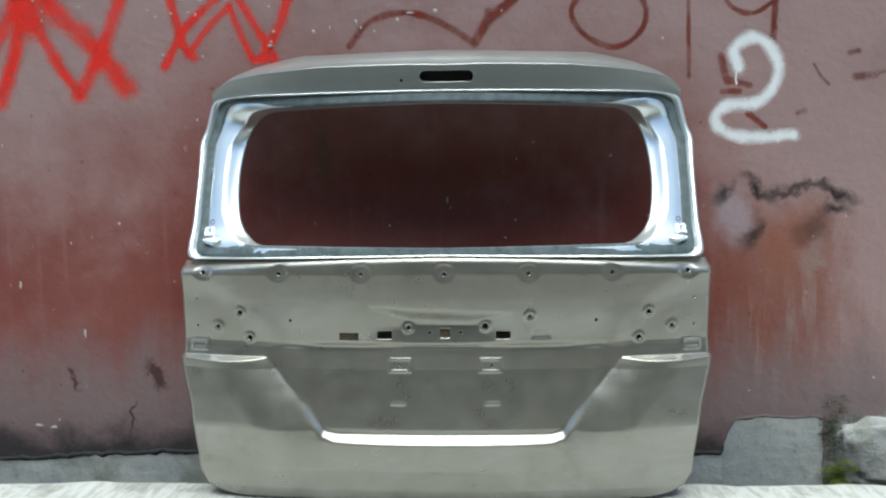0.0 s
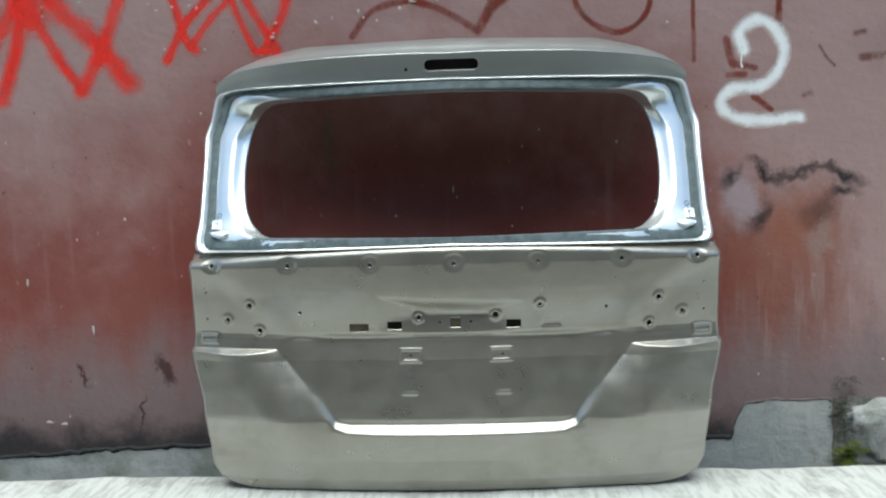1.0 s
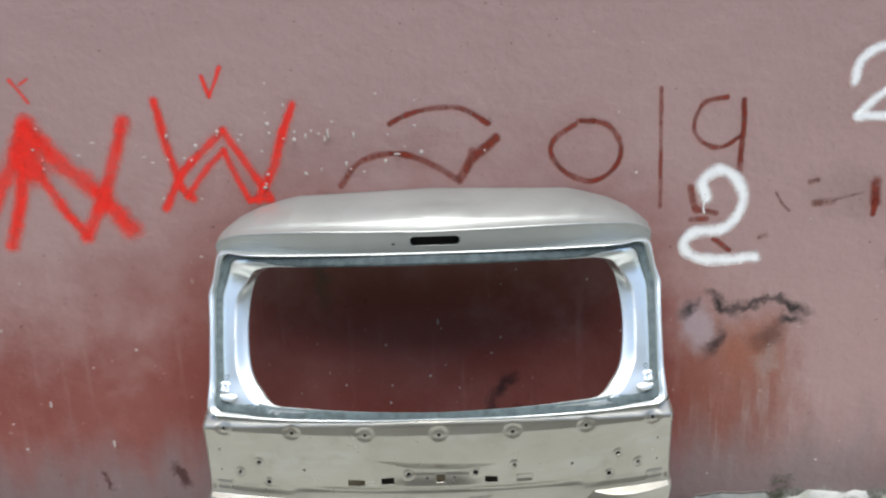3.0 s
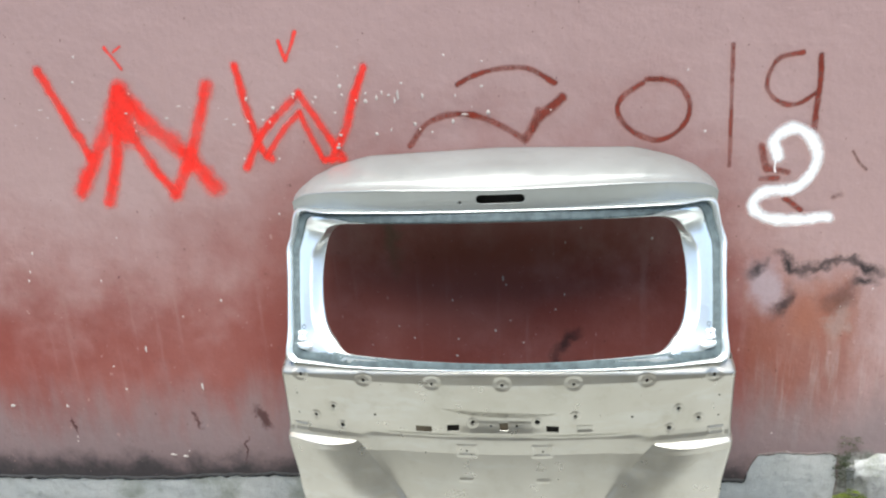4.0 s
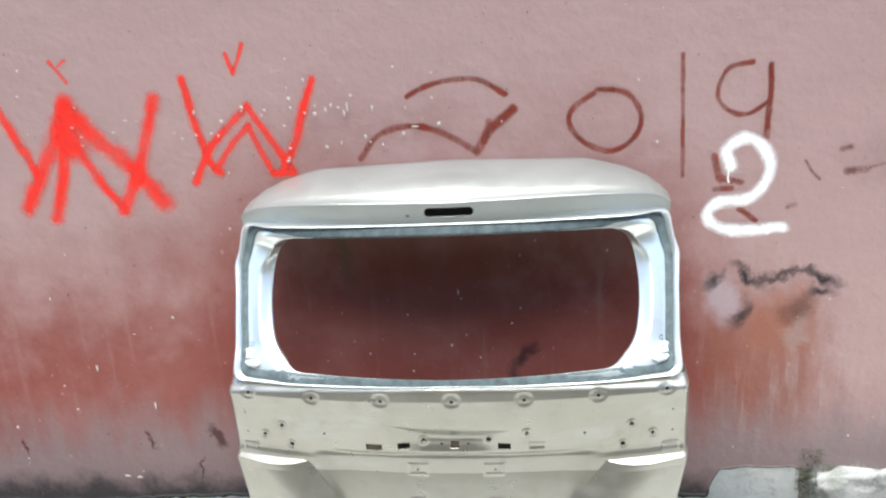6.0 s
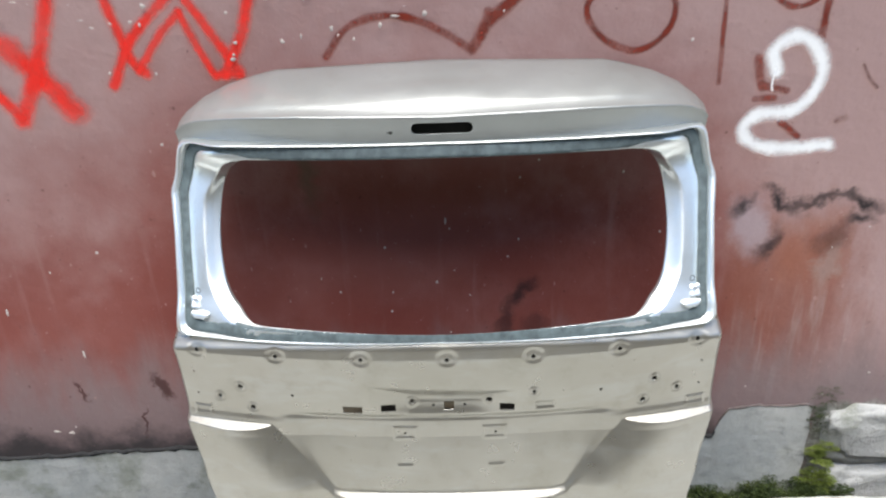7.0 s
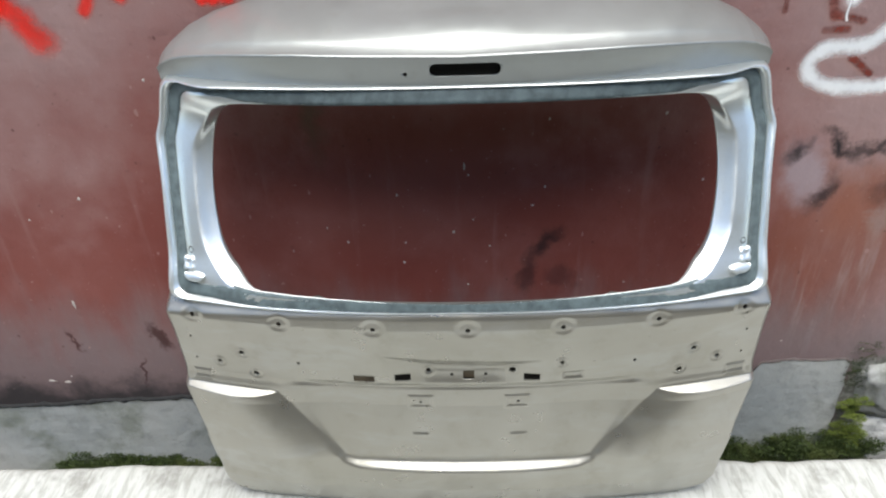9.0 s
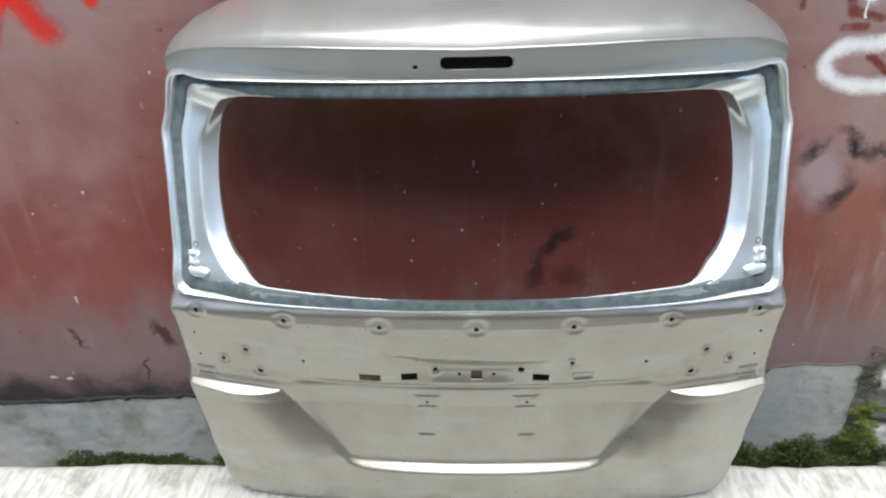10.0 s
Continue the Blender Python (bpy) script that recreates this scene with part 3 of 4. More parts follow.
part("inner_panel", inner_panel(), tailgate, "inner reinforcing panel, coloured dark to put shade in the openings")


def rounded_outline(corners, count=360):
    """Radius by angle round (0, 0.75) of a polygon with rounded corners: (x, z, radius) each."""
    pts = []
    n = len(corners)
    for i in range(n):
        p0, p1, p2 = (np.array(corners[(i + k - 1) % n][:2]) for k in range(3))
        r = corners[i][2]
        a, b = (p0 - p1) / np.linalg.norm(p0 - p1), (p2 - p1) / np.linalg.norm(p2 - p1)
        half = math.acos(float(np.clip(a @ b, -1, 1))) / 2
        cut = min(r / math.tan(half), 0.49 * min(np.linalg.norm(p0 - p1), np.linalg.norm(p2 - p1)))
        for t in np.linspace(0, 1, 14):
            pts.append((1 - t) ** 2 * (p1 + a * cut) + 2 * t * (1 - t) * p1 + t * t * (p1 + b * cut))
    pts = np.array(pts) - np.array((0, 0.75))
    dense = np.concatenate([pts + (np.roll(pts, -1, 0) - pts) * f for f in np.linspace(0, 1, 30, endpoint=False)])
    ang = np.arctan2(dense[:, 1], dense[:, 0])
    order = np.argsort(ang)
    ang, rad = ang[order], np.hypot(dense[:, 0], dense[:, 1])[order]
    th = np.linspace(-math.pi, math.pi, count, endpoint=False)
    r = np.interp(th, np.concatenate([ang - 2 * math.pi, ang, ang + 2 * math.pi]), np.concatenate([rad] * 3))
    return np.stack([r * np.cos(th), 0.75 + r * np.sin(th)], axis=1)


def half(*pts):
    return list(pts) + [(-x, z, r) for x, z, r in reversed(pts) if x > 0]


HOLE = rounded_outline(half((0.0, 0.577, 0.01), (0.478, 0.582, 0.115), (0.513, 0.735, 1.4), (0.490, 0.906, 0.13), (0.0, 0.913, 0.01)))
RIM = rounded_outline(half((0.0, 0.560, 0.01), (0.604, 0.548, 0.022), (0.602, 0.62, 0.6), (0.611, 0.75, 0.6), (0.621, 0.832, 0.03), (0.608, 0.872, 0.03), (0.596, 0.944, 0.03), (0.0, 0.947, 0.01)))


def frame_point(s, back):
    """Points of the aperture frame a share s of the way from its hole to its rim, set back from the general form."""
    high = np.maximum(smooth01(0.80, 0.885, HOLE[:, 1]), 0.85 * smooth01(0.67, 0.60, HOLE[:, 1]))
    s = np.broadcast_to(s, len(HOLE))
    s = s * (1 - 0.55 * high * np.clip((0.42 - s) / 0.06, 0, 1))
    p = HOLE + (RIM - HOLE) * s[:, None]
    wide = np.clip(np.linalg.norm(RIM - HOLE, axis=1) / 0.10, 0.22, 1.0)
    wide = wide * (1 - 0.85 * smooth01(0.60, 0.575, p[:, 1]) * smooth01(0.52, 0.40, np.abs(p[:, 0])))
    flat = smooth01(0.875, 0.915, p[:, 1]) * smooth01(0.58, 0.48, np.abs(p[:, 0]))
    y = skin(p[:, 0], p[:, 1]) + back * wide - 0.11 * p[:, 0] ** 2 * flat - 0.004 * flat
    return np.stack([p[:, 0], y, p[:, 1]], axis=1)


def window_frame():
    prof = [(0.04, 0.064), (0.012, 0.056), (0.0, 0.050), (0.008, 0.0470), (0.03, 0.0450), (0.08, 0.0405), (0.14, 0.0345), (0.20, 0.0275), (0.25, 0.0215), (0.285, 0.0188), (0.31, 0.0180), (0.35, 0.0178),
            (0.45, 0.0178), (0.60, 0.018), (0.64, 0.020), (0.67, 0.023), (0.82, 0.023), (0.845, 0.019), (0.88, 0.010), (0.91, 0.005), (0.95, 0.004), (0.985, 0.007), (1.0, 0.014),
            (1.012, 0.026), (1.016, 0.045), (1.0, 0.065)]
    verts = np.concatenate([frame_point(s, b) for s, b in prof])
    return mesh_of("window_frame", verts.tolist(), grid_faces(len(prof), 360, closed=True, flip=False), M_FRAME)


wf = part("window_frame", window_frame(), tailgate, "primed window aperture frame, sky brightness put into its pale colour")


def sealant():
    verts = []
    wob = np.array([0.012 * noise.noise((math.cos(a) * 9, math.sin(a) * 9, 1)) + 0.008 * noise.noise((math.cos(a) * 30, math.sin(a) * 30, 1)) for a in np.linspace(-math.pi, math.pi, 360)])
    prof = [(0.635, 0.0225), (0.65, 0.0180), (0.70, 0.0168), (0.77, 0.0168), (0.83, 0.0165), (0.85, 0.0195)]
    gap = np.linalg.norm(RIM - HOLE, axis=1)
    narrow = 1 - np.clip((gap - 0.03) / 0.05, 0, 1)
    ax = np.abs(HOLE[:, 0])
    narrow = np.maximum(narrow, smooth01(0.62, 0.585, HOLE[:, 1]) * smooth01(0.50, 0.40, ax))
    narrow = np.maximum(narrow, smooth01(0.88, 0.903, HOLE[:, 1]) * smooth01(0.47, 0.36, ax))
    for s, b in prof:
        t = (s - 0.635) / 0.215
        spread = np.where(HOLE[:, 1] < 0.75, -0.06 + 1.0 * t, 0.20 + 0.65 * t)
        verts.append(frame_point(s + (spread - s) * narrow + wob, b))
    return mesh_of("sealant_bead", np.concatenate(verts).tolist(), grid_faces(len(prof), 360, closed=True), M_SEAL)


part("sealant_bead", sealant(), wf, "smeared blue-grey sealant bead")


def bracket(sign):
    """Stamped seat in the frame's lower corner: a small dished boss over a crescent shelf."""
    # Star and crescent outlines trace glints: highlights put into the shape.
    verts, faces = [], []

    def add(rings, cx, cz, n, shape):
        b0 = len(verts)
        for r, out in rings:
            for i in range(n):
                a = 2 * math.pi * i / n
                dx, dz = shape(a)
                px, pz = cx + sign * r * dx, cz + r * dz
                verts.append((px, float(skin(px, pz)) + 0.0178 - out * (1.15 - 0.15 * math.sin(a)), pz))
        faces.extend(tuple(b0 + i for i in f) for f in grid_faces(len(rings), n, closed=True))
        faces.append(tuple(b0 + (len(rings) - 1) * n + i for i in range(n)))

    def star(a):
        k = 1 + 0.22 * math.cos(4 * a + math.pi)
        return math.cos(a) * k, math.sin(a) * k

    def crescent(a):
        return -math.cos(a) * 1.0, math.sin(a) * (0.22 if math.sin(a) > 0 else 0.42)
    add(((0.0135, -0.001), (0.0115, 0.0035), (0.008, 0.0045), (0.0055, 0.0030)), sign * 0.557, 0.611, 24, star)
    add(((0.024, -0.001), (0.021, 0.0065), (0.015, 0.0075)), sign * 0.545, 0.593, 28, crescent)
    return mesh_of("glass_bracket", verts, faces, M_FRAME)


for s in (-1, 1):
    part("glass_bracket", bracket(s), wf)


# Shallow disc for a hole in the frame, its shade put into the dark colour.
def hole_plug(x, z, r, back):
    verts, faces = [], []
    for rr, b in ((r * 1.25, back), (r * 1.1, back - 0.0012), (r * 0.85, back - 0.0008), (r * 0.7, back + 0.004)):
        for i in range(14):
            a = 2 * math.pi * i / 14
            px, pz = x + rr * math.cos(a), z + rr * math.sin(a)
            verts.append((px, float(skin(px, pz)) + b, pz))
    faces = grid_faces(4, 14, closed=True) + [tuple(range(42, 56))]
    return mesh_of("hole_shade_disc", verts, faces, M_OPENING_SHADE)


for s in (-1, 1):
    part("hole_shade_disc", hole_plug(s * 0.553, 0.634, 0.0050, 0.0185), wf)
    part("hole_shade_disc", hole_plug(s * 0.558, 0.884, 0.0032, 0.0185), wf)


def spoiler():
    cols = 241
    xs = 0.603 * np.sin(np.linspace(-1, 1, cols) * math.pi / 2)
    ax = np.abs(xs)
    low = 0.939 - 0.009 * (ax / 0.603) ** 2
    top = np.interp(ax, [0, 0.10, 0.30, 0.40, 0.46, 0.525, 0.557, 0.584, 0.597, 0.603], [1.007, 1.009, 1.009, 1.005, 1.001, 0.994, 0.987, 0.975, 0.965, 0.959])
    yf = skin(xs, low) + 0.007 + 0.026 * (ax / 0.6) ** 3
    hump = np.exp(-(xs / 0.15) ** 2)
    back_z = np.interp(ax, [0, 0.38, 0.42, 0.495, 0.553, 0.588, 0.603], [1.083, 1.072, 1.064, 1.044, 1.018, 0.992, 0.976])
    back_y = np.interp(ax, [0, 0.40, 0.553, 0.603], [0.431, 0.431, 0.420, 0.400])
    h = top - low
    rows = []

    def row(y, z):
        rows.append(np.stack([xs, y, z], axis=1))
    row(yf + 0.060, low - 0.004)
    row(yf + 0.018, low - 0.004)
    row(yf + 0.006, low - 0.003)
    row(yf + 0.001, low + 0.001)
    for t in np.linspace(0.06, 0.93, 22):
        row(yf - 0.26 * h * t + 0.003 * math.sin(math.pi * t), low + h * t)
    for a, b in ((0.965, 0.0015), (0.99, 0.006), (1.0, 0.013)):
        row(yf - 0.26 * h * 0.93 + b, low + h * a)
    y1, z1 = rows[-1][:, 1], rows[-1][:, 2]
    for t in np.linspace(0.08, 1.0, 18):
        swell = 0.006 * hump * math.sin(math.pi * min(t / 0.5, 1.0)) + 0.004 * math.sin(math.pi * t)
        row(y1 + (back_y - y1) * t, z1 + (back_z - z1) * t ** 0.70 + swell)
    row(back_y + 0.004, back_z - 0.012)
    row(back_y - 0.004, back_z - 0.035)
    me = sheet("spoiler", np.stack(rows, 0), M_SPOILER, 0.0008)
    y0 = float(skin(0.0, 0.98))
    return pierced(me, [(0.010, 0.978, 0.0645, 0.0125, 28, y0), (-0.099, 0.970, 0.0042, 0.0042, 14, y0)])


spo = part("spoiler", spoiler(), tailgate, "satin primed roof spoiler with a lamp slot, sky light put into its grey")
# Plate added behind the slot, dark in place of the shade within.
part("slot_shade_plate", box_mesh("slot_shade_plate", -0.14, 0.11, 0.245, 0.251, 0.950, 1.00, M_OPENING_SHADE), spo)


# ---- graffiti ----
def smooth_path(pts, closed=False, step=0.008):
    pts = [np.array(p) for p in pts]
    if len(pts) == 2:
        pts = [pts[0], (pts[0] + pts[1]) / 2, pts[1]]
    ext = [2 * pts[0] - pts[1]] + pts + [2 * pts[-1] - pts[-2]]
    out = []
    for i in range(1, len(ext) - 2):
        p0, p1, p2, p3 = ext[i - 1:i + 3]
        n = max(2, int(np.linalg.norm(p2 - p1) / step))
        for t in np.linspace(0, 1, n, endpoint=False):
            out.append(0.5 * (2 * p1 + (p2 - p0) * t + (2 * p0 - 5 * p1 + 4 * p2 - p3) * t * t + (3 * p1 - p0 - 3 * p2 + p3) * t ** 3))
    out.append(pts[-1])
    return np.array(out)


def graffiti(name, strokes, mat, label, widen=1.0, lift=0.004):
    """A painted sign: an Empty on the wall with one ribbon of paint for each stroke."""
    ob = tagged(new(name), label, "graffiti", "graffiti on the wall")
    first = strokes[0][1][0]
    ob.location = (first[0], WALL_Y, first[1])
    for k, (width, pts) in enumerate(strokes):
        verts, faces, uvs = [], [], []
        hw = width * 0.5 * widen
        c = smooth_path(pts)
        d = np.gradient(c, axis=0)
        d /= np.linalg.norm(d, axis=1, keepdims=True) + 1e-9
        c = np.concatenate([[c[0] - d[0] * hw], c, [c[-1] + d[-1] * hw]])
        d = np.concatenate([[d[0]], d, [d[-1]]])
        nrm = np.stack([-d[:, 1], d[:, 0]], axis=1)
        for i, p in enumerate(c):
            along = 1.0 if i in (0, len(c) - 1) else 0.0
            wob = 1 + 0.2 * noise.noise((p[0] * 22, p[1] * 22, k))
            for s in (-1, 0, 1):
                q = p + nrm[i] * hw * s * wob
                verts.append((q[0] - first[0], -lift - 0.0006 * k, q[1] - first[1]))
                uvs.append((along, float(s)))
        for i in range(len(c) - 1):
            for j in range(2):
                a = i * 3 + j
                faces.append((a, a + 1, a + 4, a + 3))
        me = mesh_of("stroke", verts, faces, mat)
        layer = me.uv_layers.new(name="UVMap")
        for loop in me.loops:
            layer.data[loop.index].uv = uvs[loop.vertex_index]
        part("stroke", me, ob).visible_shadow = False
    return ob


STROKES = {
    "W1": [
        (0.034, [(-1.398, 1.380), (-1.342, 1.252), (-1.278, 1.108)]),
        (0.052, [(-1.140, 1.312), (-1.229, 1.151), (-1.331, 0.992)]),
        (0.045, [(-1.166, 1.201), (-1.196, 1.078), (-1.241, 0.956)]),
        (0.060, [(-1.142, 1.303), (-1.067, 1.205), (-0.967, 1.114), (-0.874, 0.991)]),
        (0.042, [(-0.857, 1.311), (-0.910, 1.173), (-0.964, 1.052), (-1.013, 0.972)]),
        (0.035, [(-1.120, 1.173), (-1.074, 1.074), (-1.012, 0.981)]),
        (0.055, [(-1.164, 1.253), (-1.139, 1.182)]),
    ],
    "W2": [
        (0.028, [(-0.765, 1.364), (-0.744, 1.230), (-0.716, 1.114), (-0.687, 1.080)]),
        (0.026, [(-0.767, 1.051), (-0.704, 1.160), (-0.583, 1.274)]),
        (0.022, [(-0.701, 1.084), (-0.642, 1.161), (-0.584, 1.218)]),
        (0.026, [(-0.583, 1.274), (-0.533, 1.190), (-0.484, 1.105), (-0.466, 1.068)]),
        (0.022, [(-0.584, 1.218), (-0.556, 1.140), (-0.523, 1.065)]),
        (0.028, [(-0.383, 1.341), (-0.420, 1.252), (-0.449, 1.161), (-0.501, 1.069)]),
        (0.020, [(-0.522, 1.070), (-0.469, 1.070)]),
    ],
    "tick1": [
        (0.014, [(-1.166, 1.438), (-1.144, 1.407), (-1.122, 1.373)]),
        (0.010, [(-1.115, 1.440), (-1.141, 1.424)]),
    ],
    "tick2": [
        (0.016, [(-0.626, 1.430), (-0.618, 1.400), (-0.610, 1.374)]),
        (0.015, [(-0.610, 1.374), (-0.590, 1.415), (-0.574, 1.454)]),
    ],
    "two": [
        (0.016, [(-0.114, 1.266), (-0.067, 1.289), (0.011, 1.305), (0.088, 1.301), (0.163, 1.259)]),
        (0.018, [(-0.260, 1.097), (-0.205, 1.161), (-0.111, 1.183), (-0.019, 1.159), (0.077, 1.102)]),
        (0.028, [(0.077, 1.102), (0.116, 1.160), (0.182, 1.216)]),
        (0.018, [(0.099, 1.129), (0.115, 1.186)]),
    ],
    "nought": [
        (0.016, [(0.424, 1.258), (0.498, 1.242), (0.537, 1.179), (0.514, 1.116), (0.453, 1.086), (0.377, 1.116), (0.339, 1.169), (0.351, 1.211), (0.406, 1.247)]),
        (0.014, [(0.415, 1.256), (0.459, 1.257)]),
    ],
    "one": [
        (0.012, [(0.644, 1.339), (0.649, 1.185), (0.654, 1.005)]),
    ],
    "nine": [
        (0.014, [(0.829, 1.309), (0.766, 1.294), (0.740, 1.230), (0.767, 1.185), (0.821, 1.170), (0.873, 1.199)]),
        (0.018, [(0.876, 1.299), (0.880, 1.235), (0.877, 1.158), (0.875, 1.080)]),
    ],
    "marks": [
        (0.022, [(0.738, 1.057), (0.747, 1.021), (0.757, 0.991)]),
        (0.020, [(0.753, 0.996), (0.815, 0.981)]),
        (0.018, [(0.744, 0.964), (0.789, 0.964)]),
        (0.018, [(0.813, 0.905), (0.859, 0.870)]),
    ],
    "white2": [
        (0.036, [(0.782, 1.027), (0.773, 1.076), (0.819, 1.106), (0.876, 1.069), (0.887, 0.999), (0.842, 0.937), (0.757, 0.927), (0.724, 0.894), (0.749, 0.858), (0.824, 0.842), (0.934, 0.847)]),
        (0.006, [(0.780, 1.036), (0.777, 0.995), (0.780, 0.984)]),
    ],
    "white2b": [
        (0.030, [(1.178, 1.340), (1.188, 1.393), (1.241, 1.430), (1.300, 1.426), (1.345, 1.390), (1.325, 1.350), (1.245, 1.295), (1.195, 1.246)]),
        (0.030, [(1.195, 1.244), (1.260, 1.243), (1.345, 1.241)]),
    ],
    "marksb": [
        (0.010, [(0.985, 1.034), (1.006, 1.001), (1.026, 0.981)]),
        (0.024, [(1.098, 1.000), (1.150, 1.004)]),
        (0.012, [(1.160, 1.009), (1.235, 1.027)]),
        (0.022, [(1.080, 1.063), (1.100, 1.068)]),
        (0.020, [(0.945, 0.905), (0.965, 0.912)]),
    ],
    "bar": [
        (0.034, [(1.270, 1.055), (1.272, 1.020), (1.274, 0.998)]),
        (0.018, [(1.274, 1.000), (1.270, 0.962)]),
    ],
}
for key, side in (("W1", 0.965), ("tick1", 0.965), ("W2", 1.0), ("tick2", 1.0)):
    STROKES[key] = [(w, [(-0.865 + (x + 0.865) * side, 0.98 + (z - 0.98) * 0.96) for x, z in pts]) for w, pts in STROKES[key]]
STROKES["W1"].append((0.085, [(-1.125, 1.262), (-1.130, 1.165)]))
graffiti("painted_letter", STROKES["W1"], M_RED, "thick sprayed red letter W on the maroon wall", 1.5)
graffiti("painted_letter", STROKES["W2"], M_RED, "thinner sprayed red letter W speckled with chips", 1.5)
graffiti("painted_tick", STROKES["tick1"], M_RED, "small thin red tick above a letter", 1.3)
graffiti("painted_tick", STROKES["tick2"], M_RED, "small red tick above the thinner letter", 1.3)
graffiti("painted_number", STROKES["two"], M_BROWN, "oxide-brown brushed figure 2 partly worn away", 1.4)
graffiti("painted_number", STROKES["nought"], M_BROWN, "oxide-brown brushed figure 0 on the wall", 1.4)
graffiti("painted_number", STROKES["one"], M_BROWN, "thin oxide-brown brushed figure 1", 1.4)
graffiti("painted_number", STROKES["nine"], M_BROWN, "oxide-brown brushed figure 9 with faded loop", 1.4)
graffiti("paint_marks", STROKES["marks"], M_BROWN, "short brown paint marks round the white figure", 1.3)
graffiti("paint_marks", STROKES["marksb"], M_FADED, "faded brown dashes on the bare part of the wall", 1.3)
graffiti("paint_marks", STROKES["bar"], M_BROWN, "short thick brown brush mark tapering down", 1.3)
graffiti("painted_number", STROKES["white2"], M_WHITE, "glossy white sprayed figure 2 with a drip", 1.4, 0.008)
graffiti("painted_number", STROKES["white2b"], M_WHITE, "white sprayed figure 2 high on the wall", 1.4, 0.008)


# ---- chips in the paint ----
def chip_verts(x, z, w, h, rng, y):
    n = 9
    ring = []
    for i in range(n):
        a = 2 * math.pi * i / n
        f = rng.uniform(0.6, 1.15)
        ring.append((x + w * f * math.cos(a), y, z + h * f * math.sin(a)))
    inner = [(x + (p[0] - x) * 0.7, y - 0.0012, z + (p[2] - z) * 0.7) for p in ring]
    return ring + inner


def chips():
    rng = random.Random(11)
    spots = [(-0.045, 1.260, 0.006, 0.004), (-0.287, 1.245, 0.005, 0.016), (-0.297, 1.230, 0.004, 0.010), (-0.215, 1.240, 0.004, 0.010), (-0.35, 1.24, 0.004, 0.008),
             (-1.722, 0.241, 0.010, 0.006), (-1.019, 0.316, 0.004, 0.016), (-1.195, 0.453, 0.004, 0.012), (-1.165, 0.050, 0.014, 0.006), (-1.120, 0.045, 0.012, 0.005), (-1.52, 0.24, 0.005, 0.006),
             (0.001, 0.680, 0.003, 0.012), (0.010, 0.658, 0.0025, 0.004), (-0.158, 0.611, 0.003, 0.004), (-0.027, 0.507, 0.004, 0.005), (-0.152, 0.422, 0.004, 0.005),
             (-0.145, 0.48, 0.003, 0.004), (0.02, 0.54, 0.002, 0.003), (-0.285, 0.485, 0.003, 0.004), (0.06, 0.465, 0.003, 0.004), (0.16, 0.575, 0.004, 0.003), (-0.095, 1.182, 0.012, 0.004)]
    for i in range(26):
        spots.append((rng.gauss(-0.49, 0.14), rng.gauss(1.19, 0.09), rng.uniform(0.003, 0.007), rng.uniform(0.003, 0.009)))
    for i in range(70):
        spots.append((rng.uniform(-2.0, 1.5), rng.uniform(0.05, 1.55), rng.uniform(0.0012, 0.0042), rng.uniform(0.0015, 0.006)))
    for i in range(14):
        spots.append((rng.uniform(-1.6, -0.65), rng.uniform(1.16, 1.25), rng.uniform(0.002, 0.009), rng.uniform(0.0015, 0.004)))
    verts, faces = [], []
    for x, z, w, h in spots:
        b = len(verts)
        verts += chip_verts(x, z, w, h, rng, WALL_Y - 0.010)
        faces += [(b + i, b + (i + 1) % 9, b + 9 + (i + 1) % 9, b + 9 + i) for i in range(9)] + [tuple(b + 9 + i for i in range(9))]
    return mesh_of("paint_chips", verts, faces, M_CHIP)


tagged(new("paint_chips", chips()), "small pale chips and splashes on the wall paint", "paint chip", kind="stuff")


# ---- broken masonry beside the render ----
def stone(x, y, z, sx, sy, sz, seed):
    bm = bmesh.new()
    bmesh.ops.create_icosphere(bm, subdivisions=4, radius=1.0)
    for v in bm.verts:
        p = v.co.copy()
        q = Vector((math.copysign(abs(p.x) ** 0.55, p.x), math.copysign(abs(p.y) ** 0.55, p.y), math.copysign(abs(p.z) ** 0.55, p.z)))
        f = 1 + 0.22 * noise.noise(p * 1.6 + Vector((seed, 0, 0))) + 0.14 * noise.noise(p * 4 + Vector((0, seed, 0))) + 0.08 * noise.noise(p * 14 + Vector((0, 0, seed)))
        v.co = Vector((q.x * sx * f, q.y * sy * f, q.z * sz * f))
    me = bpy.data.meshes.new("stone")
    bm.to_mesh(me)
    bm.free()
    me.materials.append(M_RUBBLE)
    me.polygons.foreach_set("use_smooth", [True] * len(me.polygons))
    ob = tagged(new("foundation_stone", me), "rough grey foundation stone spotted with moss", "stone", "stones at the wall foot")
    ob.location = (x, y, z)
    return ob


for i, (x, z, sx, sz) in enumerate(((1.23, -0.035, 0.145, 0.095), (1.24, -0.245, 0.155, 0.10), (1.54, -0.05, 0.155, 0.11), (1.56, -0.27, 0.16, 0.09), (1.87, -0.08, 0.16, 0.14), (1.90, -0.29, 0.17, 0.07), (2.22, -0.13, 0.17, 0.17))):
    stone(x, WALL_Y + 0.012, z, sx, 0.045, sz, i * 3.7)


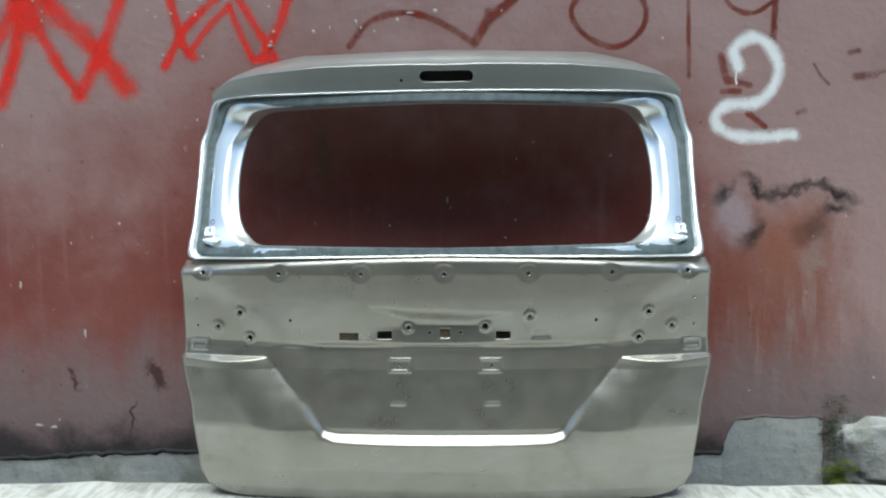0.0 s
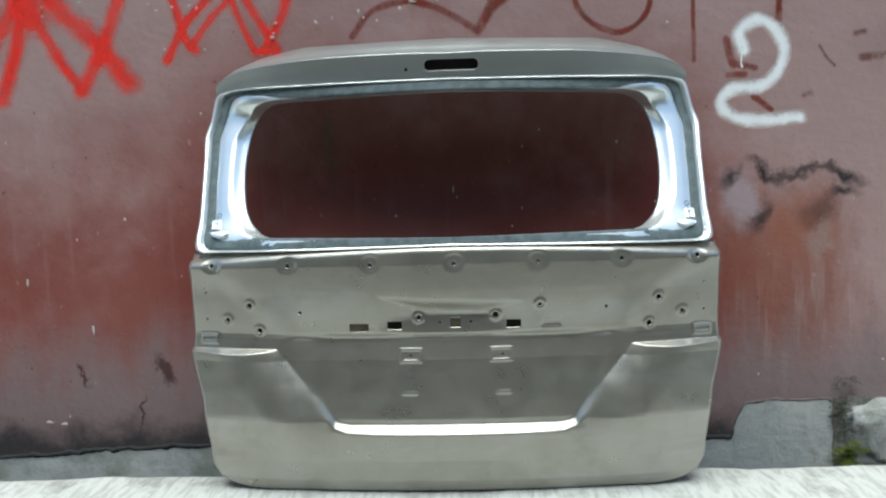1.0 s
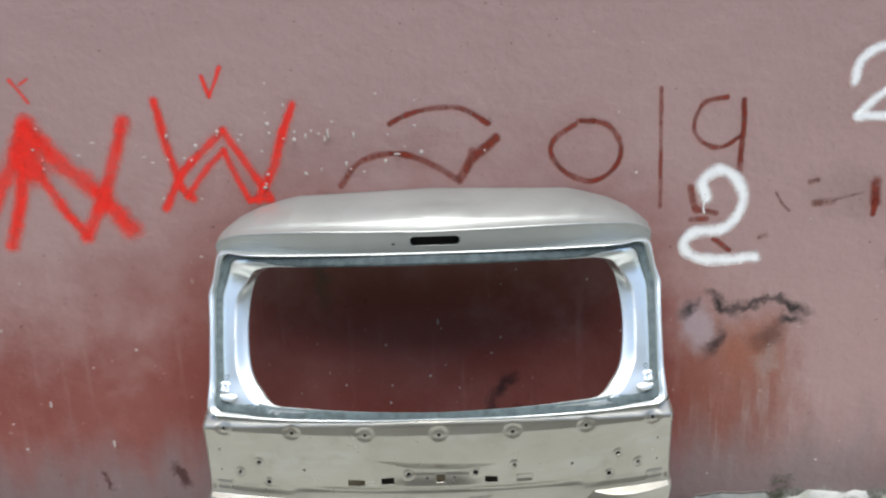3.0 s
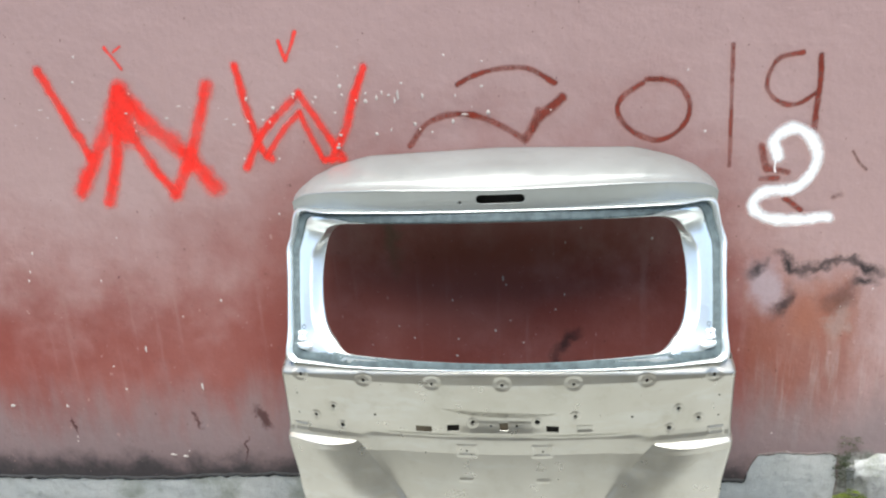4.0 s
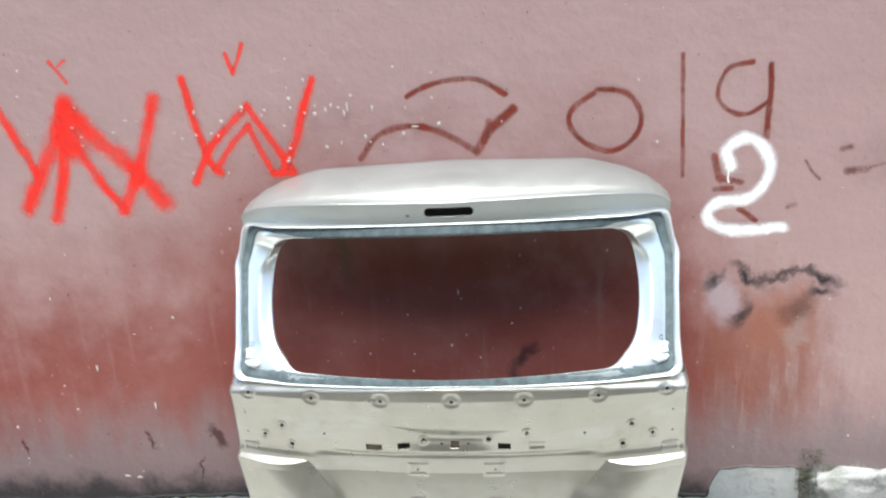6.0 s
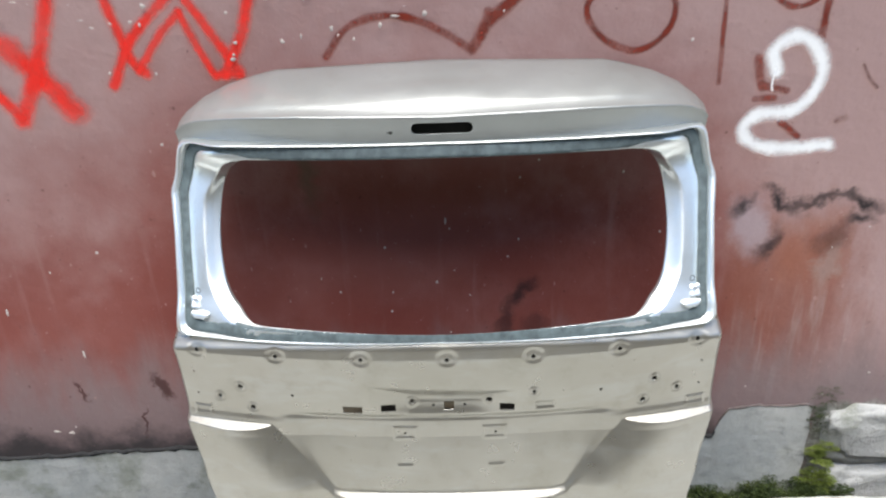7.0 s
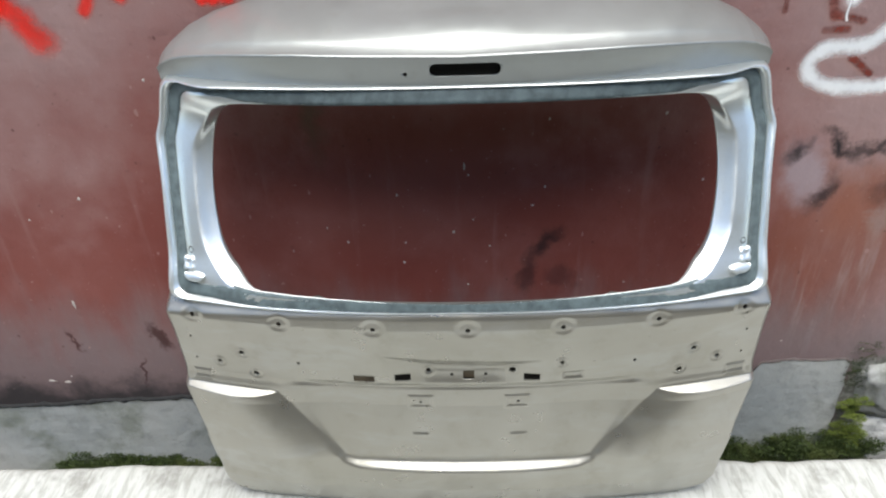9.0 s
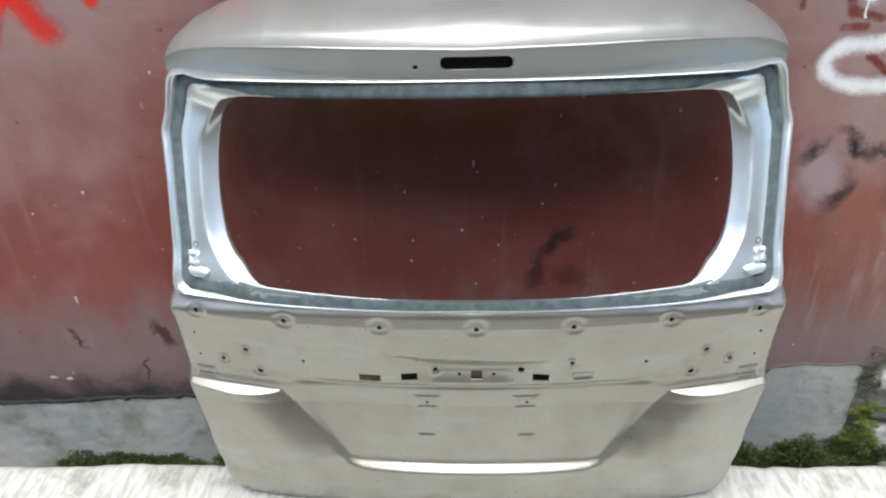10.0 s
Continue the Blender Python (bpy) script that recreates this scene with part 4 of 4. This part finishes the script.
# ---- moss and weeds ----
def clump_mesh(name, centres, leaves, size, mat, seed):
    rng = np.random.RandomState(seed)
    verts, faces = [], []
    for cx, cy, cz, r in centres:
        n = int(leaves * (r / 0.03) ** 1.5) + 6
        for i in range(n):
            d = rng.normal(size=3)
            d[1] = -abs(d[1])
            d[2] = abs(d[2]) * 0.9
            d /= np.linalg.norm(d) + 1e-9
            p = np.array((cx, cy, cz)) + d * r * rng.uniform(0.35, 1.0) * np.array((1.3, 0.8, 0.8))
            p[1] = min(p[1], WALL_Y - 0.006)
            a = rng.normal(size=3)
            a /= np.linalg.norm(a)
            side = np.cross(a, d)
            side /= np.linalg.norm(side) + 1e-9
            L, wd = size * rng.uniform(0.6, 1.6), size * rng.uniform(0.25, 0.5)
            tip = d * 0.7 + a * 0.5
            b = len(verts)
            verts += [tuple(p - side * wd * 0.4), tuple(p + side * wd * 0.4), tuple(p + tip * L * 0.55 + side * wd), tuple(p + tip * L), tuple(p + tip * L * 0.55 - side * wd)]
            faces.append((b, b + 1, b + 2, b + 3, b + 4))
    return mesh_of(name, verts, faces, mat, False)


rng = random.Random(3)
low_moss, tall_moss, tar_moss = [], [], []
for i in range(1700):
    x = rng.uniform(-2.4, 1.15)
    if -0.60 < x < 0.55 and rng.random() < 0.6:
        continue
    h = 0.5 + 0.8 * noise.noise((x * 6, 0, 0)) + 0.4 * noise.noise((x * 19, 0, 0))
    if x > 0.6:
        h += 0.55
    if h < 0.30 or (x < -1.22 and h < 0.9):
        continue
    if x < 0.6:
        h *= 0.62 if x < -1.18 or x > -1.05 else 1.0
    low_moss.append((x, WALL_Y - rng.uniform(0.01, 0.09), GUTTER_Z + 0.005 + max(h, 0) * rng.uniform(0.0, 0.085), rng.uniform(0.012, 0.030)))
for i in range(60):
    t = rng.random()
    tall_moss.append((1.070 + rng.gauss(0, 0.020) + 0.03 * (1 - t), WALL_Y - rng.uniform(0.005, 0.05), GUTTER_Z + 0.02 + t * 0.22, rng.uniform(0.012, 0.026) * (1.2 - 0.7 * t)))
for i in range(46):
    t = rng.random()
    tar_moss.append((1.055 + rng.gauss(0, 0.018) + 0.02 * t, WALL_Y - rng.uniform(0.0, 0.02), GUTTER_Z + 0.25 + t * 0.17, rng.uniform(0.006, 0.014)))
tagged(new("moss", clump_mesh("moss", low_moss, 210, 0.0046, M_MOSS, 1)), "low green moss along the gutter", "moss", kind="stuff")
tagged(new("weeds", clump_mesh("weeds", tall_moss, 900, 0.0026, M_WEED, 2)), "bright green weeds growing up the broken joint", "weeds", kind="stuff")
tagged(new("lichen", clump_mesh("lichen", tar_moss, 150, 0.0027, M_DARKMOSS, 4)), "dark dry lichen in the cracked joint", "lichen", kind="stuff")
